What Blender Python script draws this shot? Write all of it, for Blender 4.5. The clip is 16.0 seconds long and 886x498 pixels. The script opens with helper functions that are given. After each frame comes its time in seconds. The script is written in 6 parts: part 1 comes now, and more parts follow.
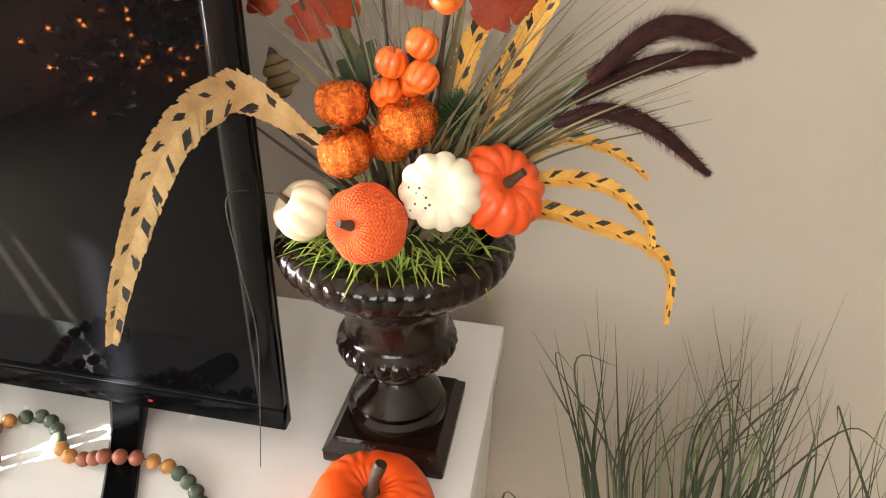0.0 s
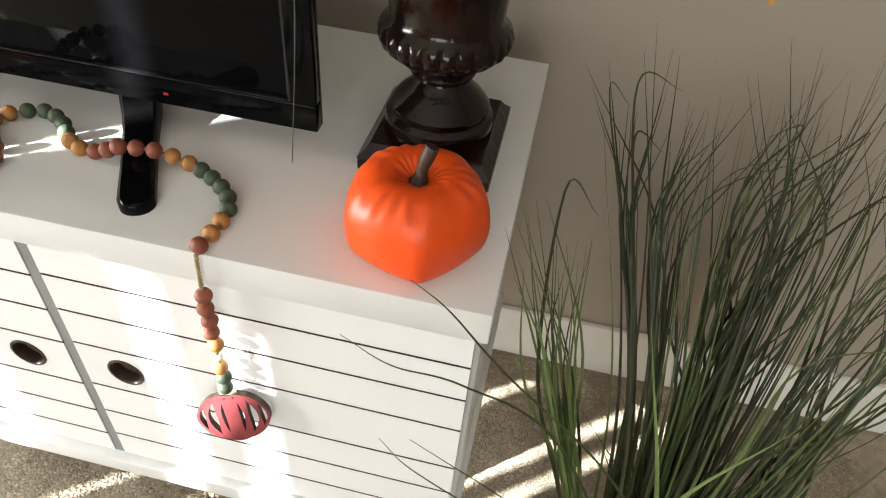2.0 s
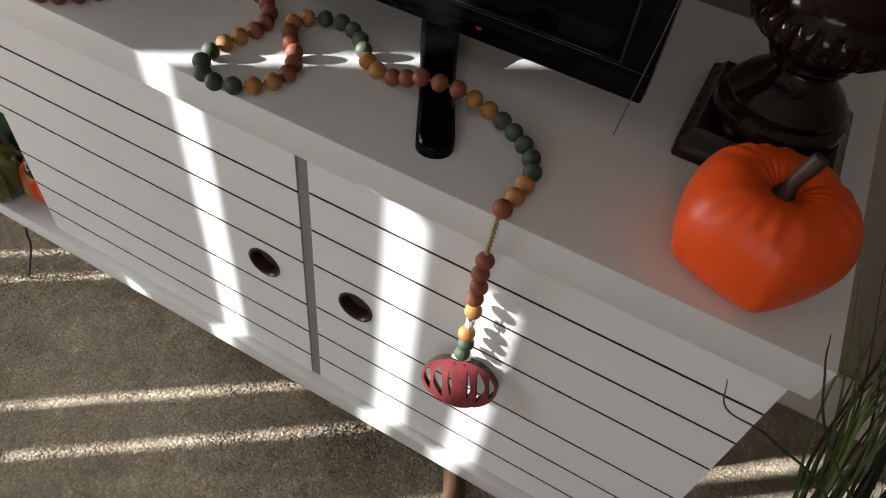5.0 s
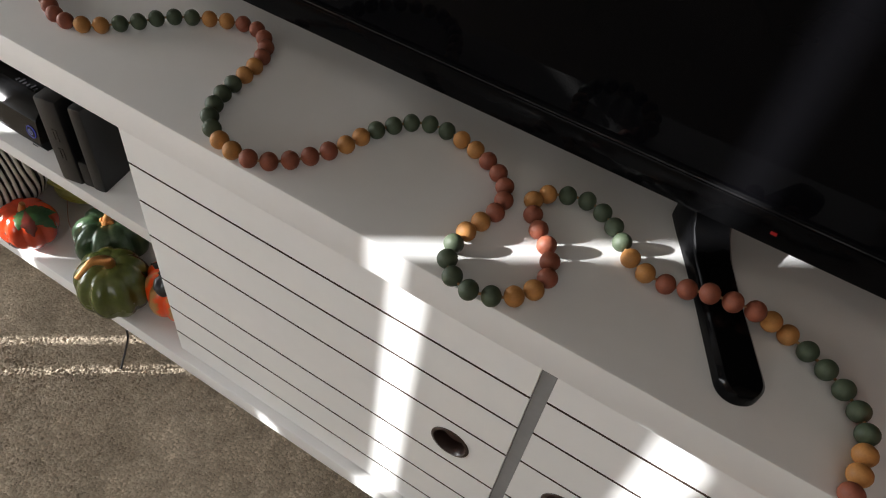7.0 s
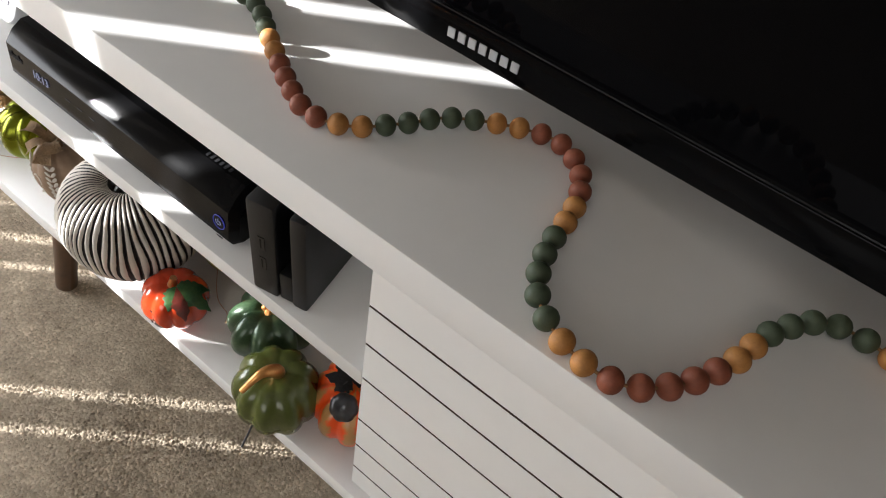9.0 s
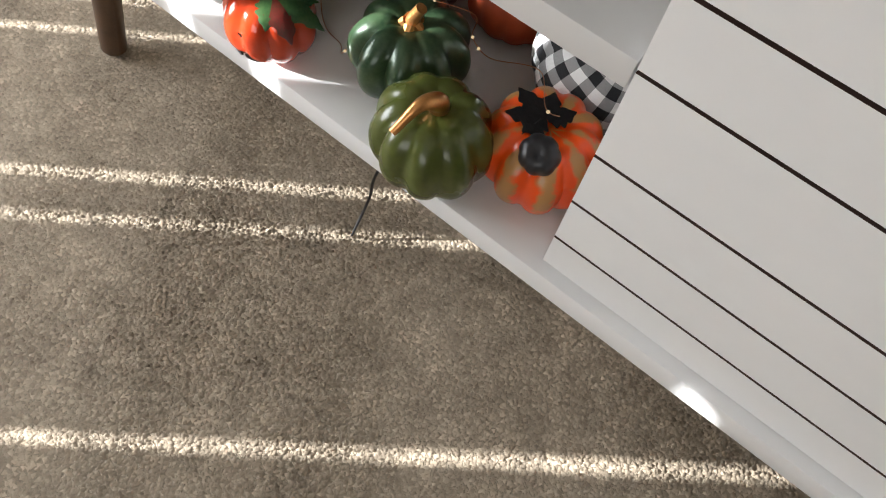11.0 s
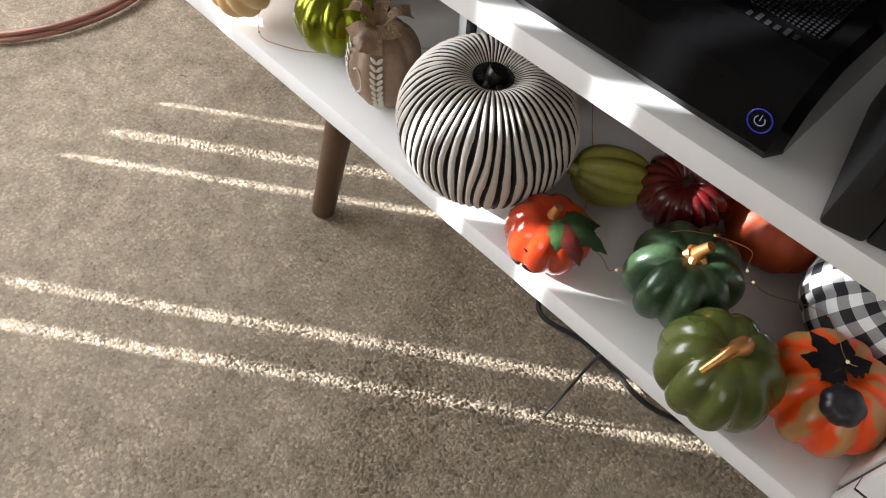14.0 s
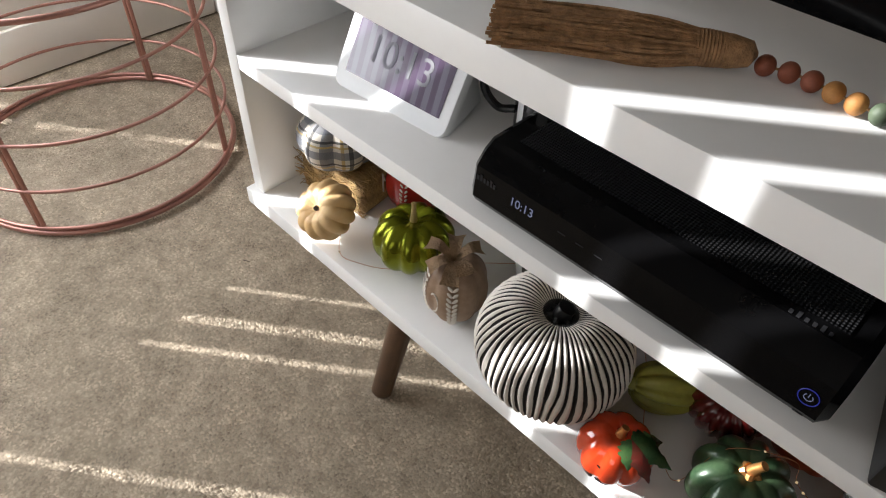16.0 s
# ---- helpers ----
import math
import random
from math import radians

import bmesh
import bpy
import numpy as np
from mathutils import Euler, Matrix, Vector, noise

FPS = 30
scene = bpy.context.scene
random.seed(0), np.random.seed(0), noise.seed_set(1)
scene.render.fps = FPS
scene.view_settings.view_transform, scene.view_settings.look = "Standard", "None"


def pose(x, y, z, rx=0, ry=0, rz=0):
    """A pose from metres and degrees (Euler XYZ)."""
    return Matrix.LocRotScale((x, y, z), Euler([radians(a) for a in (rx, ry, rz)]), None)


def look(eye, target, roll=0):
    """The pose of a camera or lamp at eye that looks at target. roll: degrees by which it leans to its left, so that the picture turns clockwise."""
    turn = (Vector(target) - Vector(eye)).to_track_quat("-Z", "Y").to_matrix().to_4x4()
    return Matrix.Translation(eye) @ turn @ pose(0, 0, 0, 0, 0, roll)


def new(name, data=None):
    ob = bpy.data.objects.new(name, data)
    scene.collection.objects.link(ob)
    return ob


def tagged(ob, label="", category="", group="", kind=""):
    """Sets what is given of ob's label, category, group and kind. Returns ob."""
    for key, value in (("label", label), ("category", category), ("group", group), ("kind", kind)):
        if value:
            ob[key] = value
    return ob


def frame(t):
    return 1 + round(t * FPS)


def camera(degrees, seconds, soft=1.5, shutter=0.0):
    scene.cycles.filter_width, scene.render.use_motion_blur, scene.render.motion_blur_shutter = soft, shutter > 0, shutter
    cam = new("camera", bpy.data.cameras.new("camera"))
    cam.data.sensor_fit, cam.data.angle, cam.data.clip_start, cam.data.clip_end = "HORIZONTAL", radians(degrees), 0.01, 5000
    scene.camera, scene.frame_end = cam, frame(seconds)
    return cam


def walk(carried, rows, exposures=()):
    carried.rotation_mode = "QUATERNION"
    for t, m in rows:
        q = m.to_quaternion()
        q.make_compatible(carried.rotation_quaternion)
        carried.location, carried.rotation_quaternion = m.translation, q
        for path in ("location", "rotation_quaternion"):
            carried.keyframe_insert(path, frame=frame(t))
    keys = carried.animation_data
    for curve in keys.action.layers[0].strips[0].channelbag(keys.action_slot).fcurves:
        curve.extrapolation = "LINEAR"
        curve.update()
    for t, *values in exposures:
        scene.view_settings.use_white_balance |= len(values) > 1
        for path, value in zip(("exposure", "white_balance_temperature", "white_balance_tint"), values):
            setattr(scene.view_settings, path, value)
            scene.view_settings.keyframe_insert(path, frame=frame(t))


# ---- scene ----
cam = camera(65.8, 16.0, soft=1.1)
PATH = [
    (0, (0.426, -0.298, 1.11), (0.116, 1.407, 0.112), 1.5),
    (0.5, (0.42, -0.301, 1.077), (0.149, 1.343, -0.029), 2.8),
    (1, (0.412, -0.314, 1.04), (0.178, 1.263, -0.167), 3.6),
    (1.5, (0.399, -0.322, 1.011), (0.169, 1.194, -0.273), 4.1),
    (2, (0.39, -0.322, 0.981), (0.173, 1.116, -0.392), 5.6),
    (2.5, (0.376, -0.33, 0.953), (0.172, 1.014, -0.514), 8.0),
    (3, (0.367, -0.336, 0.931), (0.145, 0.962, -0.574), 9.8),
    (3.2, (0.351, -0.338, 0.934), (0.145, 0.937, -0.593), 11.1),
    (5.3, (0.232, -0.295, 0.948), (-0.292, 0.921, -0.551), 8.7),
    (5.5, (0.214, -0.286, 0.954), (-0.318, 0.932, -0.541), 8.8),
    (6, (0.156, -0.271, 0.957), (-0.369, 0.965, -0.525), 9.9),
    (6.5, (0.091, -0.269, 0.953), (-0.447, 0.97, -0.522), 10.0),
    (7, (0.03, -0.261, 0.956), (-0.524, 0.974, -0.516), 10.1),
    (7.5, (-0.024, -0.261, 0.959), (-0.59, 0.983, -0.5), 10.1),
    (8, (-0.084, -0.252, 0.945), (-0.683, 0.983, -0.51), 10.1),
    (8.2, (-0.113, -0.239, 0.939), (-0.733, 0.986, -0.515), 10.4),
    (10.3, (-0.337, -0.188, 0.780), (-0.925, 0.798, -0.858), 13.7),
    (10.5, (-0.337, -0.202, 0.754), (-0.894, 0.750, -0.915), 14.1),
    (11, (-0.342, -0.213, 0.681), (-0.781, 0.551, -1.114), 10.2),
    (11.5, (-0.367, -0.232, 0.663), (-0.806, 0.46, -1.161), 7.2),
    (12, (-0.398, -0.253, 0.663), (-0.885, 0.464, -1.139), 6.9),
    (12.5, (-0.424, -0.261, 0.674), (-0.988, 0.519, -1.079), 6.4),
    (13, (-0.444, -0.266, 0.688), (-1.084, 0.565, -1.015), 5.7),
    (13.5, (-0.465, -0.278, 0.704), (-1.173, 0.567, -0.965), 5.2),
    (14, (-0.489, -0.287, 0.723), (-1.266, 0.581, -0.902), 5.2),
    (14.5, (-0.509, -0.296, 0.747), (-1.354, 0.589, -0.835), 4.6),
    (15, (-0.522, -0.306, 0.78), (-1.416, 0.616, -0.753), 4.4),
    (15.5, (-0.536, -0.327, 0.832), (-1.479, 0.669, -0.624), 3.8),
    (16, (-0.556, -0.323, 0.85), (-1.515, 0.704, -0.573), 2.7),
]
EXPOSURES = [(0.0, 4.3, 6350, 7), (1.5, 3.75, 6250, 5), (3.0, 2.45, 6050, 3), (5.5, 1.65, 6200, 9), (8.0, 1.93, 6300, 10), (10.5, 2.05, 6150, 9), (13.0, 2.12, 6150, 10), (16.0, 1.48, 6250, 10)]
walk(cam, [(t, look(eye, target, roll)) for t, eye, target, roll in PATH], EXPOSURES)

# ---- world, sun, door light, rear fill ----
SUN_DIR = Vector((0.80 * 0.945, 0.60 * 0.945, -0.327))
world = bpy.data.worlds.new("world")
scene.world = world
world.use_nodes = True
wn = world.node_tree.nodes
sky = wn.new("ShaderNodeTexSky")
sky.sky_type, sky.sun_disc = "NISHITA", False
sky.sun_elevation, sky.sun_rotation = radians(19), radians(233)
wn["Background"].inputs["Strength"].default_value = 0.06
world.node_tree.links.new(sky.outputs[0], wn["Background"].inputs["Color"])
sun = new("sun", bpy.data.lights.new("sun", "SUN"))
sun.data.energy, sun.data.angle, sun.data.color = 5.0, radians(0.30), (1.0, 0.975, 0.945)
sun.matrix_world = Matrix.Translation((-4, -3, 3)) @ SUN_DIR.to_track_quat("-Z", "Y").to_matrix().to_4x4()


def area_lamp(name, m, sx, sy, power, color):
    ob = new(name, bpy.data.lights.new(name, "AREA"))
    ob.data.shape, ob.data.size, ob.data.size_y = "RECTANGLE", sx, sy
    ob.data.energy, ob.data.color = power, color
    ob.matrix_world = m
    return ob


area_lamp("patio_door_light", look((-2.08, -0.64, 0.54), (-0.6, -0.56, 0.05)), 1.25, 0.95, 13.0, (0.99, 0.99, 1.0))
# Made-up fill lamp from the south; no source is known there.
area_lamp("rear_fill_light", look((0.4, -3.40, 1.5), (0.4, 0.0, 0.9)), 2.0, 1.3, 5.5, (1.0, 0.97, 0.93))

# ---- materials ----
def mat(name, color, rough=0.5, metal=0.0, vary=0.12, scale=20.0, bump=0.0, bump_scale=200.0, coat=0.0, spec=0.5, color2=None, detail=4.0, rvar=1.0):
    """A surface with colour variation at a large and a small scale and fine relief."""
    m = bpy.data.materials.new(name)
    m.use_nodes = True
    t, n = m.node_tree, m.node_tree.nodes
    b = n["Principled BSDF"]
    b.inputs["Roughness"].default_value, b.inputs["Metallic"].default_value = rough, metal
    b.inputs["Coat Weight"].default_value, b.inputs["Coat Roughness"].default_value = coat, 0.08
    b.inputs["Specular IOR Level"].default_value = spec
    co = n.new("ShaderNodeTexCoord")
    a = n.new("ShaderNodeTexNoise")
    a.inputs["Scale"].default_value, a.inputs["Detail"].default_value = scale, detail
    t.links.new(co.outputs["Object"], a.inputs["Vector"])
    f = n.new("ShaderNodeTexNoise")
    f.inputs["Scale"].default_value, f.inputs["Detail"].default_value = scale * 9, 3.0
    t.links.new(co.outputs["Object"], f.inputs["Vector"])
    add = n.new("ShaderNodeMath")
    add.operation = "MULTIPLY_ADD"
    add.inputs[1].default_value = 0.4
    t.links.new(f.outputs["Fac"], add.inputs[0])
    t.links.new(a.outputs["Fac"], add.inputs[2])
    r = n.new("ShaderNodeValToRGB")
    c = Vector(color)
    lo, hi = (c * (1 - vary), c * (1 + vary)) if color2 is None else (c, Vector(color2))
    r.color_ramp.elements[0].position, r.color_ramp.elements[1].position = 0.45, 0.95
    r.color_ramp.elements[0].color, r.color_ramp.elements[1].color = (*lo, 1), (*[min(v, 1) for v in hi], 1)
    t.links.new(add.outputs[0], r.inputs["Fac"])
    t.links.new(r.outputs["Color"], b.inputs["Base Color"])
    rr = n.new("ShaderNodeMapRange")
    rr.inputs["To Min"].default_value, rr.inputs["To Max"].default_value = max(rough - 0.07 * rvar, 0.02), min(rough + 0.09 * rvar, 1)
    t.links.new(a.outputs["Fac"], rr.inputs["Value"])
    t.links.new(rr.outputs[0], b.inputs["Roughness"])
    if bump:
        h = n.new("ShaderNodeTexNoise")
        h.inputs["Scale"].default_value, h.inputs["Detail"].default_value = bump_scale, 4.0
        t.links.new(co.outputs["Object"], h.inputs["Vector"])
        bu = n.new("ShaderNodeBump")
        bu.inputs["Strength"].default_value, bu.inputs["Distance"].default_value = bump, 0.002
        t.links.new(h.outputs["Fac"], bu.inputs["Height"])
        t.links.new(bu.outputs["Normal"], b.inputs["Normal"])
    return m


def glow(name, color, strength):
    m = bpy.data.materials.new(name)
    m.use_nodes = True
    b = m.node_tree.nodes["Principled BSDF"]
    b.inputs["Base Color"].default_value = (*[c * 0.04 for c in color], 1)
    b.inputs["Emission Color"].default_value, b.inputs["Emission Strength"].default_value = (*color, 1), strength
    return m


def math_node(t, op, a, b=None, c=None):
    n = t.nodes.new("ShaderNodeMath")
    n.operation = op
    for i, v in enumerate((a, b, c)):
        if v is None:
            continue
        if isinstance(v, (int, float)):
            n.inputs[i].default_value = v
        else:
            t.links.new(v, n.inputs[i])
    return n.outputs[0]


def paint_mix(m, fac, colour):
    """Lays a second paint over a material where fac is 1."""
    t = m.node_tree
    b = t.nodes["Principled BSDF"]
    old = b.inputs["Base Color"].links[0].from_socket
    mx = t.nodes.new("ShaderNodeMix")
    mx.data_type = "RGBA"
    t.links.new(fac, mx.inputs["Factor"])
    t.links.new(old, mx.inputs[6])
    mx.inputs[7].default_value = (*colour, 1)
    t.links.new(mx.outputs[2], b.inputs["Base Color"])
    return m


def uv_pair(m):
    t = m.node_tree
    co = t.nodes.new("ShaderNodeTexCoord")
    s = t.nodes.new("ShaderNodeSeparateXYZ")
    t.links.new(co.outputs["UV"], s.inputs[0])
    return t, s.outputs[0], s.outputs[1]


def stripe(t, v, count, width, off=0.0):
    """1 inside bands, count of them over a length of 1, each a share width wide."""
    f = math_node(t, "FRACT", math_node(t, "MULTIPLY_ADD", v, count, off))
    return math_node(t, "LESS_THAN", f, width)


M_WHITE = mat("white_lacquer", (0.78, 0.775, 0.76), 0.32, vary=0.03, scale=6, bump=0.03, bump_scale=60)
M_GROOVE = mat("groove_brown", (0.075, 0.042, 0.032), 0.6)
M_BAYDARK = mat("bay_back_dark", (0.045, 0.028, 0.018), 0.7, vary=0.25, scale=30)
M_GAP = mat("gap_shade_grey", (0.22, 0.22, 0.22), 0.6)
M_WALL = mat("wall_paint", (0.41, 0.352, 0.29), 0.75, vary=0.03, scale=3, bump=0.25, bump_scale=220)
M_TRIM = mat("trim_paint", (0.78, 0.75, 0.70), 0.4, vary=0.03, scale=4)
M_CEIL = mat("ceiling_paint", (0.8, 0.78, 0.74), 0.9, vary=0.02, scale=3, bump=0.3, bump_scale=120)
M_CARPET = mat("carpet_base", (0.34, 0.285, 0.215), 0.95, vary=0.25, scale=60, bump=1.0, bump_scale=350, spec=0.1)
M_BLACK = mat("black_gloss", (0.003, 0.003, 0.0033), 0.12, vary=0.2, scale=8, spec=0.10, rvar=0.5)
M_SCREEN = mat("screen_glass", (0.002, 0.002, 0.0025), 0.028, vary=0.1, scale=2, spec=0.08, rvar=0.1)
M_BLACKM = mat("black_plastic", (0.018, 0.018, 0.02), 0.42, vary=0.2, scale=15, bump=0.1, bump_scale=900)
M_URN = mat("urn_glaze", (0.005, 0.0035, 0.003), 0.13, vary=0.6, scale=25, bump=0.55, bump_scale=75, coat=0.05, spec=0.32, color2=(0.016, 0.006, 0.004))
M_ORANGE = mat("orange_satin", (0.77, 0.080, 0.007), 0.40, vary=0.08, scale=10, bump=0.25, bump_scale=55, spec=0.4)
M_STEM = mat("brown_stem", (0.055, 0.032, 0.020), 0.5, vary=0.4, scale=60, bump=0.5, bump_scale=200, spec=0.3)
M_RUST = mat("bead_rust", (0.24, 0.068, 0.034), 0.6, vary=0.2, scale=90, bump=0.1, bump_scale=400)
M_OCHRE = mat("bead_ochre", (0.42, 0.19, 0.05), 0.6, vary=0.2, scale=90, bump=0.1, bump_scale=400)
M_GREENB = mat("bead_green", (0.055, 0.075, 0.042), 0.6, vary=0.2, scale=90, bump=0.1, bump_scale=400)
M_TWINE = mat("jute", (0.33, 0.185, 0.085), 0.85, vary=0.45, scale=160, bump=0.8, bump_scale=500)
M_TAG = mat("tag_red", (0.23, 0.035, 0.04), 0.6, vary=0.3, scale=50, bump=0.3, bump_scale=300)
M_LEG = mat("walnut_leg", (0.10, 0.055, 0.03), 0.4, vary=0.35, scale=40)
M_ROSE = mat("rose_gold", (0.42, 0.22, 0.18), 0.38, metal=0.7, vary=0.15, scale=30)
M_GRASS = mat("grass_blade", (0.055, 0.085, 0.022), 0.5, vary=0.6, scale=12, color2=(0.14, 0.185, 0.055))
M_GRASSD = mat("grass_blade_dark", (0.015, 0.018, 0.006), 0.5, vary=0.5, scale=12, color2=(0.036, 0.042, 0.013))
M_MOSS = mat("moss_grass", (0.12, 0.22, 0.025), 0.6, vary=0.5, scale=30, color2=(0.36, 0.46, 0.08))
M_GOLD = mat("gold_paint", (0.62, 0.30, 0.10), 0.3, metal=0.8, vary=0.25, scale=60)
M_COPPER = mat("copper_wire", (0.55, 0.26, 0.14), 0.3, metal=0.9)
M_VANE = mat("vane_fabric", (0.72, 0.69, 0.62), 0.8, vary=0.05, scale=12)

# ---- mesh helpers ----
def finish(name, bm, material, smooth=True, angle=40):
    me = bpy.data.meshes.new(name)
    bm.normal_update()
    bm.to_mesh(me)
    bm.free()
    for m in (material if isinstance(material, (list, tuple)) else [material]):
        me.materials.append(m)
    if smooth:
        me.shade_smooth()
        me.set_sharp_from_angle(angle=radians(angle))
    return me


def part(name, bm, material, parent=None, label="", smooth=True, angle=40):
    ob = new(name, finish(name, bm, material, smooth, angle))
    ob.parent = parent
    return tagged(ob, label)


def thing(name, loc, label, category, group="", rz=0.0, rx=0.0, ry=0.0):
    ob = new(name)
    ob.empty_display_size = 0.02
    ob.matrix_basis = pose(*loc, rx, ry, rz)
    return tagged(ob, label, category, group)


def structure(name, bm, material, label, category, parent=None):
    return tagged(part(name, bm, material, parent), label, category, kind="structure")


def add_box(bm, x0, x1, y0, y1, z0, z1, bevel=0.0, seg=2):
    m = Matrix.LocRotScale(((x0 + x1) / 2, (y0 + y1) / 2, (z0 + z1) / 2), None, (x1 - x0, y1 - y0, z1 - z0))
    g = bmesh.ops.create_cube(bm, size=1, matrix=m)
    if bevel:
        es = list({e for v in g["verts"] for e in v.link_edges})
        bmesh.ops.bevel(bm, geom=es, offset=bevel, segments=seg, affect="EDGES", profile=0.5)
    return bm


def box(x0, x1, y0, y1, z0, z1, bevel=0.0, seg=2):
    return add_box(bmesh.new(), x0, x1, y0, y1, z0, z1, bevel, seg)


def lathe(profile, n=48, fn=None, bm=None, close=True):
    """Turns (r, z) pairs about z; fn(a, i, r, z) may change r."""
    bm = bm or bmesh.new()
    rings = []
    for i, (r, z) in enumerate(profile):
        ring = []
        for k in range(n):
            a = 2 * math.pi * k / n
            rr = fn(a, i, r, z) if fn else r
            ring.append(bm.verts.new((rr * math.cos(a), rr * math.sin(a), z)))
        rings.append(ring)
    for p, q in zip(rings, rings[1:]):
        for k in range(n):
            bm.faces.new((p[k], p[(k + 1) % n], q[(k + 1) % n], q[k]))
    if close:
        bm.faces.new(rings[0][::-1])
        bm.faces.new(rings[-1])
    return bm


def spline(points, steps=12):
    """A smooth curve through the points (Catmull-Rom)."""
    ps = [Vector(p) for p in points]
    ps = [2 * ps[0] - ps[1]] + ps + [2 * ps[-1] - ps[-2]]
    out = []
    for i in range(1, len(ps) - 2):
        a, b, c, d = ps[i - 1:i + 3]
        for k in range(steps):
            t = k / steps
            out.append(0.5 * (2 * b + (c - a) * t + (2 * a - 5 * b + 4 * c - d) * t * t + (3 * b - a - 3 * c + d) * t ** 3))
    return out + [ps[-2]]


def tube(path, radius, n=8, bm=None, flat=1.0):
    """A tube along the path; radius is a number or a function of 0..1."""
    bm = bm or bmesh.new()
    path = [Vector(p) for p in path]
    rings, side = [], None
    for i, p in enumerate(path):
        d = (path[min(i + 1, len(path) - 1)] - path[max(i - 1, 0)]).normalized()
        if side is None:
            side = d.orthogonal().normalized()
        side = (side - d * side.dot(d)).normalized()
        up = d.cross(side)
        r = radius(i / (len(path) - 1)) if callable(radius) else radius
        rings.append([bm.verts.new(p + r * (math.cos(2 * math.pi * k / n) * side + flat * math.sin(2 * math.pi * k / n) * up)) for k in range(n)])
    for p, q in zip(rings, rings[1:]):
        for k in range(n):
            bm.faces.new((p[k], p[(k + 1) % n], q[(k + 1) % n], q[k]))
    bm.faces.new(rings[0][::-1])
    bm.faces.new(rings[-1])
    return bm


def ribbon(bm, path, width, normal, cup=0.0):
    """A thin leaf or blade along the path, width a function of 0..1, with a fold along its middle."""
    path = [Vector(p) for p in path]
    rows = []
    for i, p in enumerate(path):
        s = i / (len(path) - 1)
        d = (path[min(i + 1, len(path) - 1)] - path[max(i - 1, 0)]).normalized()
        side = d.cross(Vector(normal)).normalized()
        up = side.cross(d)
        w = max(width(s), 1e-5)
        rows.append((bm.verts.new(p - side * w + up * cup * w), bm.verts.new(p), bm.verts.new(p + side * w + up * cup * w)))
    for a, b in zip(rows, rows[1:]):
        bm.faces.new((a[0], a[1], b[1], b[0]))
        bm.faces.new((a[1], a[2], b[2], b[1]))
    return bm


def pumpkin_body(R, H, ribs, depth, dimple=0.25, n=None, rows=26, seed=0, squash=0.0, flat_base=0.1, power=0.6):
    """A ribbed, flattened ball that stands on z = 0, with a dimple on top and UVs (turn, height)."""
    rnd = random.Random(seed)
    ph = [rnd.uniform(-0.25, 0.25) for _ in range(ribs)]
    n = n or max(48, ribs * 8)
    bm = bmesh.new()
    uv = bm.loops.layers.uv.new("uv")
    grid = []
    for i in range(rows + 1):
        s = i / rows
        lat = -math.pi / 2 + math.pi * s
        row = []
        for k in range(n):
            a = 2 * math.pi * k / n
            f = abs(math.sin(ribs * a / 2 + 0.25 * math.sin(a + seed)))
            g = 1 - depth * (1 - f ** power) * (0.25 + 0.75 * math.cos(lat))
            g *= 1 + 0.03 * math.sin(2 * a + seed) + 0.02 * ph[int(a / (2 * math.pi) * ribs) % ribs]
            r = R * g * max(math.cos(lat), 0) ** 0.8
            z = H / 2 + H / 2 * math.sin(lat) * (0.8 + 0.2 * g)
            q = r / R
            if lat > 0:
                z -= dimple * H * math.exp(-(q / 0.32) ** 2)
            else:
                z = max(z, flat_base * H * 0.2) - flat_base * H * 0.2 + 0.12 * H * math.exp(-(q / 0.3) ** 2)
            row.append(bm.verts.new((r * math.cos(a), r * math.sin(a) * (1 - squash), z)) if 0 < i < rows or k == 0 else None)
        grid.append(row)
    for i in range(rows):
        for k in range(n):
            k2 = (k + 1) % n
            p = [grid[i][k if i else 0], grid[i][k2 if i else 0], grid[i + 1][k2 if i + 1 < rows else 0], grid[i + 1][k if i + 1 < rows else 0]]
            vs = []
            for v in p:
                if v not in vs:
                    vs.append(v)
            fc = bm.faces.new(vs)
            for lp in fc.loops:
                row_i = i if lp.vert in (p[0], p[1]) and i else (i + 1 if lp.vert in (p[2], p[3]) else i)
                kk = k if lp.vert in (p[0], p[3]) else k + 1
                lp[uv].uv = (kk / n, row_i / rows)
    return bm


def stem_mesh(h, r, bend=(0.3, 0.1), z0=0.0, ribs=5):
    path = spline([(0, 0, z0), (bend[0] * h * 0.25, bend[1] * h * 0.25, z0 + h * 0.5), (bend[0] * h, bend[1] * h, z0 + h)], 6)
    return tube(path, lambda s: r * (1.5 - 1.6 * s + 0.9 * s * s), ribs * 2)


